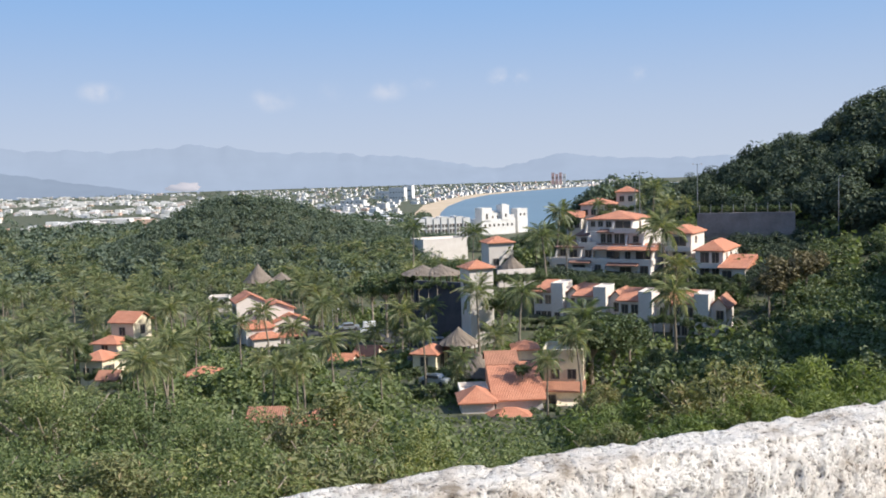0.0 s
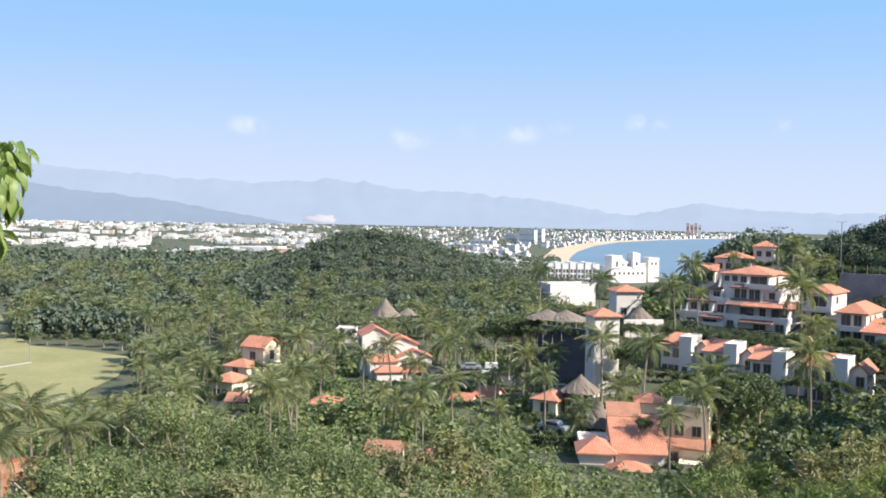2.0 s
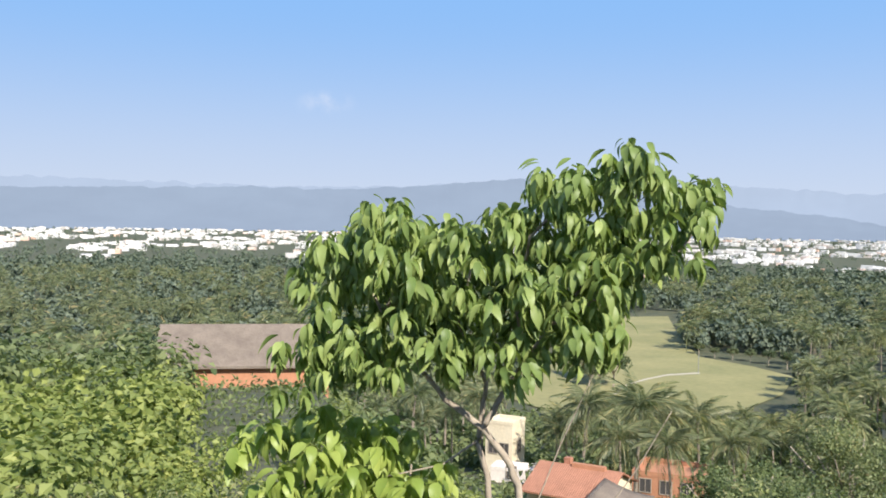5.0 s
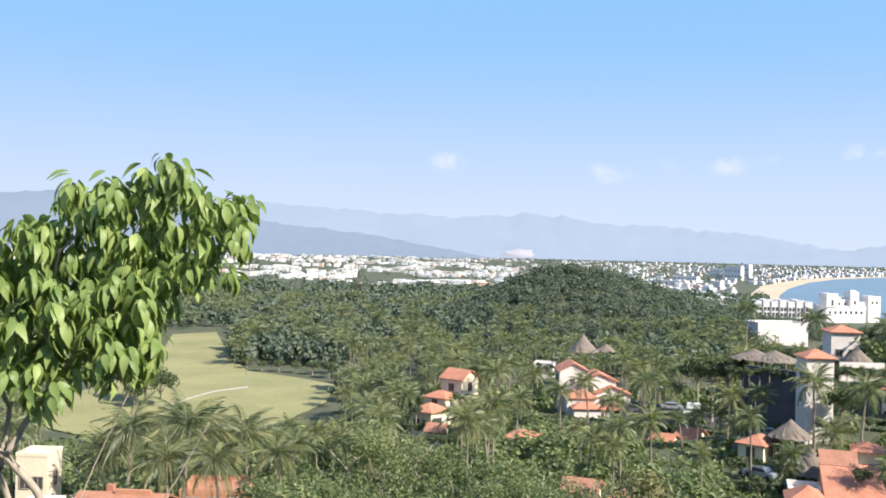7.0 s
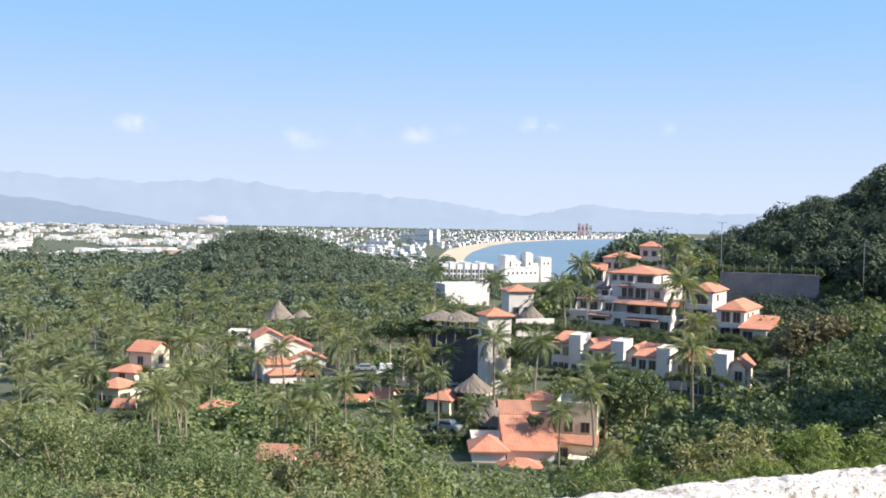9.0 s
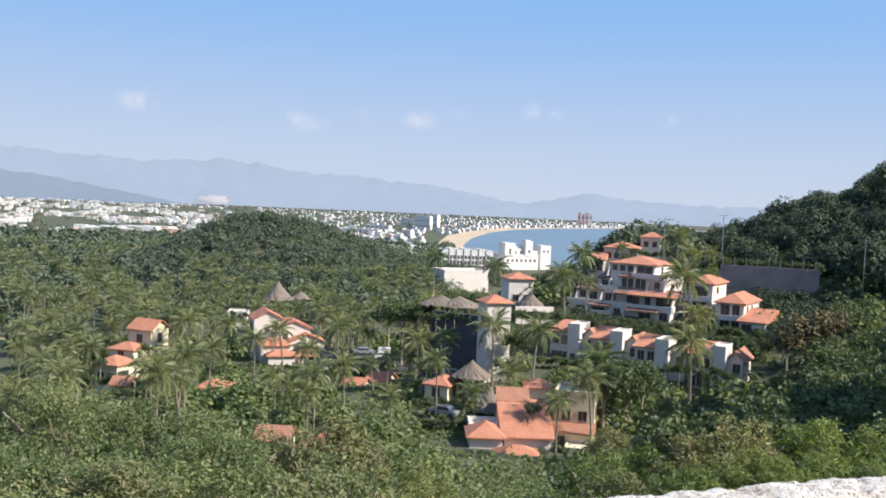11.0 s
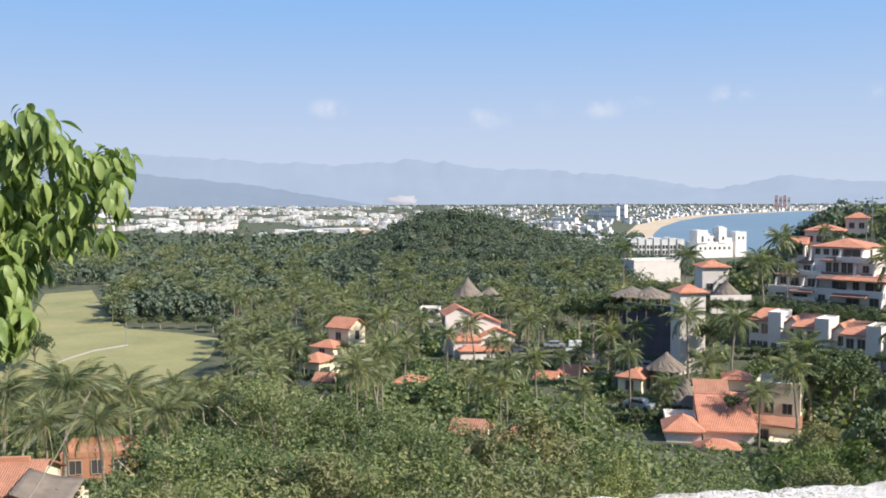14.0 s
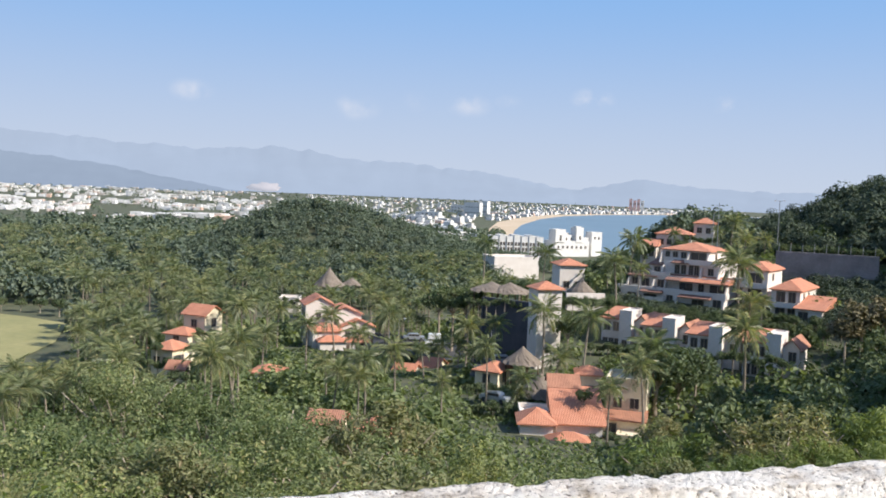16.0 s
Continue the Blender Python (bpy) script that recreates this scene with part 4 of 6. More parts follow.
def car(az, d, z, rz, paint, label, van=False):
    x, y = spot(az, d)
    KEEP.append((az - 0.8, az + 0.8, math.degrees(math.atan((z - 39.6) / d)), 0, d))
    t = thing("van" if van else "car", (x, y, z), -az + rz, label, "van" if van else "car")
    top = 2.3 if van else 1.45
    bm = bmesh.new()
    box(bm, -2.1, 2.1, -0.85, 0.85, 0.3, 0.9)
    vs = box(bm, -1.5, 1.2, -0.8, 0.8, 0.9, top)
    for q in vs[4:]:
        q.co.x *= 0.92 if van else 0.72
        q.co.y *= 0.88
    bmesh.ops.bevel(bm, geom=bm.edges[:], offset=0.08, segments=2, affect="EDGES")
    body = part("body", bm, paint, t)
    for s in (-1, 1):
        bm = bmesh.new()
        box(bm, -1.15, 0.95, s * 0.77, s * 0.80, 0.95, 1.32)
        part("side_window", bm, M["glass"], body)
        for wx in (-1.3, 1.35):
            bm = bmesh.new()
            tube(bm, [(wx, s * 0.68, 0.32), (wx, s * 0.88, 0.32)], [0.32, 0.32], 14)
            part("wheel", bm, M["asphalt"], t)


paint_w = mottled("white_car_paint", (0.72, 0.72, 0.72), (0.78, 0.78, 0.78), 1, 0.3)
paint_s = mottled("silver_car_paint", (0.40, 0.42, 0.45), (0.46, 0.48, 0.5), 1, 0.3, metal=0.4)
car(10.3, 151, 12.45, 8, paint_s, "silver car parked before the dark wall")
car(11.3, 153, 12.45, 12, paint_w, "white car parked before the dark wall")
car(10.0, 127, 11.6, -30, paint_s, "silver car under the carport")
car(6.2, 185, 9.35, 4, paint_w, "white van parked by the road", True)
car(4.9, 190, 9.35, 6, paint_s, "grey car parked by the road")

# ---- hotels and the town ----
x, y = spot(10.9, 425)
KEEP.append((9.4, 12.9, -4.9, -3, 425)), KEEP.append((9.3, 16, -3.6, -1, 600))
building("white_hall", (x, y, 1.0), 14, "long low white hall with a flat roof", "building", [(-10.5, 11.5, 0, 14, 0, 9.6, "flat", 0.8, "tile", [])], M["stucco"])
x, y = spot(10.7, 600)
building("hotel_wing", (x, y, 0.3), -10.7 + 14, "grey-white hotel wing with rows of arched balconies", "hotel",
         [(-14 + k * 4.7, -9.6 + k * 4.7, 0 - 0.5 * k, 12, 0, 11.2 + (k % 2) * 0.8, "flat", 1.0, "tile", wrow("f", -13.8 + k * 4.7, -9.8 + k * 4.7, 2, 6.4, 1.3, 2.0) + wrow("f", -13.8 + k * 4.7, -9.8 + k * 4.7, 2, 3.2, 1.3, 2.0) + wrow("f", -13.8 + k * 4.7, -9.8 + k * 4.7, 2, 0.4, 1.3, 2.0)) for k in range(7)], M["white_town"])
x, y = spot(14.1, 620)
building("white_hotel", (x, y, 0.3), 18, "bright white stepped hotel with square towers", "hotel",
         [(-11.5, 14.5, 0, 14, 0, 9, "flat", 0.8, "tile", wrow("f", -10.5, 13.5, 7, 5, 1.3, 1.6)),
          (-11.6, -4.0, -0.6, 8, 9, 16.7, "flat", 0.6, "tile", wrow("f", -11, -4.6, 1, 10, 1.2, 3.5)),
          (-4.0, 4.2, 2, 12, 9, 13.2, "flat", 0.5, "tile", wrow("f", -3.5, 3.7, 2, 10.2, 1.0, 1.6)),
          (-1.4, 1.6, 4, 10, 13.2, 14.6, "flat", 0.4, "tile", []),
          (4.2, 9.6, -0.4, 7, 9, 17.9, "flat", 0.7, "tile", wrow("f", 5, 9, 1, 11, 1.2, 2)),
          (4.9, 8.6, 1, 5, 17.9, 19.0, "flat", 0.4, "tile", []),
          (9.6, 14.4, 1, 12, 9, 11.6, "flat", 0.6, "tile", []),
          (19.0, 27.0, 4, 12, 0, 15.2, "flat", 0.6, "tile", wrow("f", 20, 26, 2, 11, 1.2, 1.6))], M["white_town"])
for az, d, w, h, lab in ((8.1, 1500, 26, 21, "white apartment tower near the beach"), (8.75, 1560, 16, 23, "slim white apartment tower near the beach"), (7.3, 1700, 30, 13, "long white apartment block near the beach"),
                         (5.4, 1300, 34, 8, "long white warehouse behind the knoll"), (4.4, 1150, 46, 6, "long white warehouse roof behind the knoll")):
    x, y = spot(az, d)
    building("tower_block", (x, y, 0), -az - 20, lab, "building", [(-w / 2, w / 2, 0, 14, 0, h, "flat", 1, "tile", wrow("f", -w / 2 + 1, w / 2 - 1, 5, h * 0.25, 1.6, 1.6) + wrow("f", -w / 2 + 1, w / 2 - 1, 5, h * 0.65, 1.6, 1.6))], M["white_town"])
M["redpaint"] = mottled("red_white_tower", (0.60, 0.38, 0.35), (0.68, 0.47, 0.44), 0.02, 0.9)
for k, da in enumerate((-0.35, -0.12, 0.1, 0.33)):
    x, y = spot(17.9 + da, 2640)
    building("red_tower", (x, y, 0), -18, "pale red tower block on the far shore", "building", [(-4, 4, 0, 8, 0, 36 - 4 * (k % 2), "flat", 1, "tile", wrow("f", -3, 3, 2, 20, 1.5, 6))], M["redpaint"] if k < 3 else M["white_town"], "red towers")
x, y = spot(-8.6, 935)
M["yellow"] = mottled("yellow_paint", (0.70, 0.50, 0.08), (0.78, 0.58, 0.12), 0.2, 0.8)
building("yellow_store", (x, y, 0), 8.6 - 18, "bright yellow shop building at the edge of the town", "building", [(-7, 7, 0, 12, 0, 6.5, "flat", 0.8, "tile", wrow("f", -6, 6, 3, 1, 2, 2))], M["yellow"])
pole("radio_mast", -6.72, 1490, 0, 24, [(1.2, -3, False), (-1.2, -3, False), (1.2, -6, False), (-1.2, -6, False)], "tall red-grey radio mast in the town", "mast")

# the town: hundreds of flat-roofed houses
rng = np.random.default_rng(5)
TV, TF = [], []


def town_box(x, y, w, d, h, rz, z=0.0):
    c, s = math.cos(rz), math.sin(rz)
    p = [(-w / 2, -d / 2), (w / 2, -d / 2), (w / 2, d / 2), (-w / 2, d / 2)]
    b0 = 8 * len(TV)
    TV.append([(x + c * a - s * e, y + s * a + c * e, zz) for zz in (z - 1, z + h) for a, e in p])
    TF.extend([[b0 + q for q in f] for f in ((4, 5, 6, 7), (0, 1, 5, 4), (1, 2, 6, 5), (2, 3, 7, 6), (3, 0, 4, 7))])


for k in range(5600):
    az = rng.uniform(-76, -3.2)
    d = 930 + 2500 * rng.random() ** 1.3
    if noise.noise((az * 0.28, d / 260, 3.0)) < -0.02 + 0.25 * (d < 1150 and abs(az + 9) > 4):
        continue
    x, y = spot(az, d)
    w = rng.uniform(4, 9.5) * (1 + d / 4000) * (1.8 if k % 17 == 0 else 1.0)
    town_box(x, y, w, rng.uniform(5, 10), rng.uniform(2.4, 4.6) * (1 + d / 6000), radians(-az - rng.choice([15, 20, 25]) + rng.choice([0, 90]) * 0.1))
for k in range(14):
    x, y = spot(-10.6 + 0.3 * k, rng.uniform(900, 960))
    town_box(x, y, rng.uniform(10, 24), 14, rng.uniform(5, 9), radians(-10))
for k in range(1300):
    az = rng.uniform(-2, 24)
    near = np.interp(az, [-2, 8, 9.2, 9.7, 11.2, 12.9, 15.6, 18.8, 22, 30], [1100, 900, 1040, 1290, 1590, 1880, 2160, 2450, 2720, 2990])
    d = near + (3500 - near) * rng.random() ** 2.2
    if az > 8.2 and d < 1320:
        continue
    x, y = spot(az, d)
    town_box(x, y, rng.uniform(4, 10), rng.uniform(5, 10), rng.uniform(2.5, 5.5) * (1 + 0.8 * (rng.random() > 0.93)), radians(-az - 20))
for k in range(26):
    az = rng.uniform(6.3, 8.4)
    x, y = spot(az, rng.uniform(640, 900))
    town_box(x, y, rng.uniform(6, 14), 10, rng.uniform(3, 6), radians(-az - 15))
ob = new("town_houses", mesh_np("town_houses", np.concatenate(TV), TF, M["white_town"]))
tg = M["white_town"].node_tree
gi = tg.nodes.new("ShaderNodeNewGeometry")
tb = tg.nodes["Principled BSDF"]
old = tb.inputs["Base Color"].links[0].from_socket
tg.links.new(mix(tg.nodes, tg.links, 1.0, old, ramp(tg.nodes, tg.links, gi.outputs["Random Per Island"], [(0.0, (0.6, 0.55, 0.5)), (0.3, (1, 0.98, 0.95)), (0.85, (1, 1, 1)), (1.0, (0.9, 0.6, 0.45))]), "MULTIPLY"), tb.inputs["Base Color"])
tagged(ob, "sprawl of low flat-roofed white town houses", "town", kind="stuff")
x, y = spot(-4.3, 4140)
bm = bmesh.new()
bmesh.ops.create_icosphere(bm, subdivisions=4, radius=1.0)
for q in bm.verts:
    k = 1 + 0.35 * noise.fractal(q.co * 1.7, 0.8, 2.1, 4)
    q.co = Vector((q.co.x * 68 * k, q.co.y * 60, q.co.z * 26 * k))
# pale rock, with the same painted haze as emission
M["quarry"] = backdrop("haze_lit_quarry_rock", (0.10, 0.085, 0.08), (0.29, 0.305, 0.36), 1.0)
tagged(new("quarry_face", mesh_bm("quarry_face", bm, M["quarry"], True)), "pale quarry scar at the foot of the ridge", "quarry", kind="structure").matrix_basis = pose(x, y, 12, 0, 0, 4)


# ---- plants ----
rng = np.random.default_rng(11)


def blocks_view(az, d, half, top_el):
    return any(d < dk - 2 and az + half > a0 and az - half < a1 and top_el > e0 for a0, a1, e0, e1, dk in KEEP)


def on_site(x, y, r):
    return any((x - sx) ** 2 + (y - sy) ** 2 < (sr + r) ** 2 for sx, sy, sr in SITES)


def unit_vectors(n):
    v = rng.normal(size=(n, 3))
    return v / np.linalg.norm(v, axis=1)[:, None]


def leaf_cards(p, nrm, size, long=1.5, bend=0.25):
    """Rhombic leaves, slightly folded, at the points p facing nrm."""
    n = len(p)
    t = np.cross(nrm, unit_vectors(n))
    t /= np.linalg.norm(t, axis=1)[:, None] + 1e-9
    b = np.cross(nrm, t)
    s = (size * rng.uniform(0.7, 1.3, n))[:, None]
    v = np.stack([p - t * s * long / 2, p + b * s / 2 + nrm * s * bend, p + t * s * long / 2, p - b * s / 2 + nrm * s * bend], 1).reshape(-1, 3)
    return v, np.arange(4 * n).reshape(-1, 4)


def crown_points(n, rad, lumps, lump_r, shell=0.55):
    """Points and outward directions over a crown made of lumps."""
    c = unit_vectors(lumps) * rng.uniform(0.25, 1.0, lumps)[:, None] ** 0.6
    c[:, 2] = np.abs(c[:, 2]) * 1.0 - 0.25
    c = c * np.asarray(rad) * (1 - lump_r * 0.6)
    k = rng.integers(0, lumps, n)
    o = unit_vectors(n)
    r = lump_r * np.mean(rad) * rng.uniform(0.6, 1.25, lumps)[k] * (shell + (1 - shell) * rng.random(n))
    return c[k] + o * r[:, None], o, c, lump_r * np.mean(rad)


def crown_mesh(name, n, rad, lumps, lump_r, leaf, mat, long=1.5, up=0.5):
    p, o, c, r = crown_points(n, rad, lumps, lump_r)
    nrm = o * 0.7 + unit_vectors(n) * 0.8 + np.array([0, 0, up])
    nrm /= np.linalg.norm(nrm, axis=1)[:, None]
    v, f = leaf_cards(p, nrm, leaf, long)
    return mesh_np(name, v, f, mat)


def broad_tree(name, n, rad, lumps, lump_r, leaf, mat, label, cat, height, long=1.5):
    """A tree: tapered trunk with limbs reaching into a lumpy crown. Its foot is at the origin."""
    t = thing(name, (0, 0, -500), 0, label, cat)
    bm = bmesh.new()
    zc = height - rad[2] * 0.95
    tube(bm, [(0, 0, -2.5), (0.1, 0.05, zc * 0.5), (-0.05, 0.1, zc)], [0.22, 0.16, 0.1], 7)
    for k in range(6):
        a = k * 1.05 + 0.4
        tube(bm, [(0, 0.05, zc * 0.55), (rad[0] * 0.3 * math.cos(a), rad[1] * 0.3 * math.sin(a), zc * 0.85), (rad[0] * 0.75 * math.cos(a), rad[1] * 0.75 * math.sin(a), zc + rad[2] * 0.3)], [0.09, 0.06, 0.025], 5)
    part("trunk", bm, M["bark"], t)
    me = crown_mesh(name + "_crown", n, rad, lumps, lump_r, leaf, mat, long)
    me.transform(Matrix.Translation((0, 0, zc)))
    part("crown", me, mat, t)
    return t


def drop(ob):
    for o in list(ob.children_recursive) + [ob]:
        bpy.data.objects.remove(o)


def far_forest(name, pts, cards, leaf, mat, label, rad=(0.55, 0.55, 0.6), ref=0.0):
    """Many tree crowns in one mesh. pts: x, y, foot, height. Crowns nearer than ref get more and smaller leaves, those farther fewer."""
    V = []
    for x, y, z, h in pts:
        r = np.asarray(rad) * h
        n = cards if not ref else int(cards * min(max((ref / math.hypot(x, y)) ** 1.2, 0.5), 5.0))
        p, o, c, lr = crown_points(n, r, 6, 0.55, 0.7)
        nrm = o * 0.9 + unit_vectors(n) * 0.5 + np.array([0, 0, 0.4])
        nrm /= np.linalg.norm(nrm, axis=1)[:, None]
        v, f = leaf_cards(p + np.array([x, y, z + h * 0.55]), nrm, leaf * h / 8 * math.sqrt(cards / n), 1.2)
        V.append(v)
    V = np.concatenate(V)
    ob = new(name, mesh_np(name, V, np.arange(len(V)).reshape(-1, 4), mat))
    return tagged(ob, label, "forest", kind="stuff")


# palms
def frond_arrays(L, droop, pairs, leaflet):
    """One palm frond along +x: a bowed rib with hanging leaflets."""
    s = np.linspace(0, 1, 8)
    rib = np.c_[L * s * (1 - 0.22 * droop * s), np.zeros(8), L * (0.32 * s - (0.35 + 0.55 * droop) * s ** 2)]
    V, F = [], []
    for k in range(7):
        a, b = rib[k], rib[k + 1]
        w0, w1 = 0.05 * (1 - s[k]) + 0.012, 0.05 * (1 - s[k + 1]) + 0.012
        i0 = len(V)
        V += [a + [0, -w0, 0], a + [0, w0, 0], b + [0, w1, 0], b + [0, -w1, 0]]
        F.append([i0, i0 + 1, i0 + 2, i0 + 3])
    for k in range(pairs):
        q = 0.12 + 0.86 * k / (pairs - 1)
        p = np.array([np.interp(q, s, rib[:, j]) for j in range(3)])
        ln = leaflet * (0.55 + 0.9 * math.sin(math.pi * min(q * 0.9 + 0.1, 1)))
        wd = L / pairs * 0.5
        for sg in (-1, 1):
            e = p + np.array([ln * 0.45, sg * ln * 0.62, -ln * (0.45 + 0.5 * droop)]) + rng.normal(size=3) * 0.05
            m_ = (p + e) / 2 + np.array([0, 0, ln * 0.1])
            i0 = len(V)
            V += [p + [-wd * 0.4, 0, 0], m_ + [-wd * 0.55, 0, 0], e, m_ + [wd * 0.55, 0, 0]]
            F.append([i0, i0 + 1, i0 + 2, i0 + 3])
    return np.array(V), np.array(F)


def palm_poses(nf):
    out = []
    for k in range(nf):
        a = k * 2.399963 + rng.uniform(-0.2, 0.2)
        tilt = np.interp(k / nf, [0, 0.3, 0.65, 1], [78, 48, 14, -44]) + rng.uniform(-8, 8)
        out.append(Matrix.Rotation(a, 4, "Z") @ Matrix.Rotation(-radians(tilt), 4, "Y"))
    return out


def crown_of_fronds(name, nf, L, pairs, leaflet, mat):
    V, F, i0 = [], [], 0
    for k, m4 in enumerate(palm_poses(nf)):
        v, f = frond_arrays(L * rng.uniform(0.85, 1.1), rng.uniform(0.5, 1.1), pairs, leaflet)
        a = np.array(m4)
        V.append(v @ a[:3, :3].T)
        F.append(f + i0)
        i0 += len(v)
    return mesh_np(name, np.concatenate(V), np.concatenate(F), mat)


def palm(h, lean, label, near=False, L=3.6):
    t = thing("coconut_palm", (0, 0, -500), 0, label, "palm tree", "coconut palms")
    bm = bmesh.new()
    tube(bm, [(0, 0, -5), (lean * 0.15, 0, h * 0.3), (lean * 0.5, 0, h * 0.65), (lean, 0, h)], [0.24, 0.16, 0.13, 0.11], 8)
    part("trunk", bm, M["palmbark"], t)
    if near:
        fr = []
        for q in range(3):
            v, f = frond_arrays(L, 0.6 + 0.35 * q, 24, 0.8)
            fr.append(mesh_np("frond", v, f, M["frond"]))
        for k, m4 in enumerate(palm_poses(24)):
            o = new("frond", fr[k % 3])
            o.parent = t
            o.matrix_basis = Matrix.Translation((lean, 0, h)) @ m4
    else:
        me = crown_of_fronds("crown", 25, L, 13, 0.8, M["frond"])
        me.transform(Matrix.Translation((lean, 0, h)))
        part("crown", me, M["frond"], t)
    return t


palm_label = "coconut palm with a slim grey trunk and drooping fronds"
near_palms = [palm(8, 0.7, palm_label, True), palm(8, -0.5, palm_label, True)]
mid_palms = [palm(8, lean, palm_label, L=3.2) for lean in (0.5, -0.8, 0.2, 1.2)]


def plant(proto, x, y, z, s, top=None, base_h=8.0):
    """Stands a copy with its foot at z; top: the height of its crown's base."""
    k = s
    zs = k if top is None else max((top - z) / base_h, 0.2)
    m4 = Matrix.Translation((x, y, z)) @ Matrix.Rotation(rng.uniform(0, math.tau), 4, "Z") @ Matrix.Diagonal((k, k, zs if top is None else k, 1))
    return copy_thing(proto, m4)


def palm_at(az, d, hub_z, s=1.0, near=False):
    """A palm whose fronds spring from hub_z."""
    x, y = spot(az, d)
    z = gz(x, y)
    h = max(hub_z - z, 2.5)
    k = min(max(h / 8.0, 0.75), 1.25) * s
    foot = hub_z - 8.0 * k
    return plant((near_palms if near else mid_palms)[int(rng.integers(0, 2 if near else 4))], x, y, foot if foot > z - 6 else z, k)


KEEP.append((-31, -15.6, -10.3, -5, 205))
# palms that stand out singly: bearing, distance, height of the hub
for az, d, hz, s in ((12.8, 140, 22.3, 0.9), (15.2, 140, 21.8, 0.95), (8.1, 150, 18.2, 0.95), (16.83, 106, 18.6, 0.8), (18.95, 116, 19.3, 1.0), (19.5, 125, 20.4, 1.1),
                     (12.55, 200, 27.3, 0.95), (23.95, 165, 29.4, 1.2), (24.55, 138, 22.0, 1.1), (24.3, 205, 32.0, 1.0), (23.3, 214, 35.2, 0.9), (25.2, 212, 32.0, 0.9), (22.7, 222, 33.0, 0.8),
                     (13.45, 125, 18.0, 1.05), (11.8, 122, 15.8, 1.0), (11.0, 122, 14.0, 0.9), (9.8, 150, 18.6, 0.9), (7.6, 152, 15.0, 0.9), (17.65, 200, 31.0, 1.0), (17.0, 180, 27.4, 1.2), (16.4, 190, 25.6, 0.9),
                     (20.1, 225, 31.8, 0.9), (24.6, 160, 23.6, 0.95), (25.3, 168, 22.8, 0.9), (6.4, 150, 15.2, 0.9), (5.6, 148, 14.4, 0.9), (3.2, 176, 15.0, 0.9), (18.2, 186, 26.0, 0.9), (8.97, 300, 23.4, 1.1)):
    palm_at(az, d, hz + 0.2, s)
for az, d, hz, s in ((-27.2, 110, 19.0, 1.0), (-24.0, 93, 22.2, 1.0), (-24.8, 85, 20.8, 1.0), (-21.8, 85, 20.7, 1.0), (-20.3, 112, 17.9, 1.0), (-18.2, 100, 17.8, 1.0), (-22.6, 105, 19.4, 1.0),
                     (-28.0, 120, 15.0, 1.0), (-18.4, 118, 14.2, 0.9), (-19.6, 132, 13.6, 0.8), (-17.0, 128, 12.4, 0.8), (-22.6, 128, 13.0, 0.9)):
    palm_at(az, d, hz, s * 1.15, True)

# the grove between the lawn, the villas and the knoll
count = 0
for k in range(5200):
    az, d = rng.uniform(-15, 12), rng.uniform(104, 330)
    if rng.random() < 0.25:
        az, d = rng.uniform(-42, -15), rng.uniform(110, 200)
    x, y = spot(az, d)
    z = gz(x, y)
    top = z + rng.uniform(4.5, 10.0)
    half = math.degrees(2.6 / d)
    if on_site(x, y, 1.5) or rng.random() > 0.06 and blocks_view(az, d, half * 0.8, math.degrees(math.atan((top + 1.0 - 40) / d))):
        continue
    if az < -15 and (d > 195 or az < -33 and d > 170 or (-31 < az < -20 and d > 150)):
        continue
    SITES.append((x, y, 1.3))
    palm_at(az, d, top, rng.uniform(0.78, 0.98))
    count += 1
    if count > 330:
        break

# far palms and woods, joined
PV = []
base_f = [frond_arrays(3.0, 0.6, 4, 1.3), frond_arrays(3.0, 0.9, 4, 1.3)]
for k in range(950):
    az, d = rng.uniform(-76, 9), 205 + 420 * rng.random() ** 1.2
    x, y = spot(az, d)
    if -34 < az < -14.8 and d < 440 and (az > -26.5 and az < -21.4 or d < 305):
        continue
    if az > -14.8 and d < 300 or on_site(x, y, 2):
        continue
    z = gz(x, y)
    h = rng.uniform(6.5, 10)
    if z > 6 or blocks_view(az, d, 0.4, math.degrees(math.atan((z + h + 1 - 40) / d))):
        continue
    for m4 in palm_poses(11):
        a = np.array(m4)
        v = base_f[int(rng.integers(0, 2))][0]
        PV.append(v @ a[:3, :3].T * 1.3 + np.array([x, y, z + h]))
    PV.append(np.array([[x - 0.15, y, z - 1], [x + 0.15, y, z - 1], [x + 0.1, y, z + h], [x - 0.1, y, z + h]]))
PV = np.concatenate(PV)
tagged(new("far_palm_grove", mesh_np("far_palm_grove", PV, np.arange(len(PV)).reshape(-1, 4), M["frond"])), "distant grove of coconut palms on the plain", "palm grove", kind="stuff")

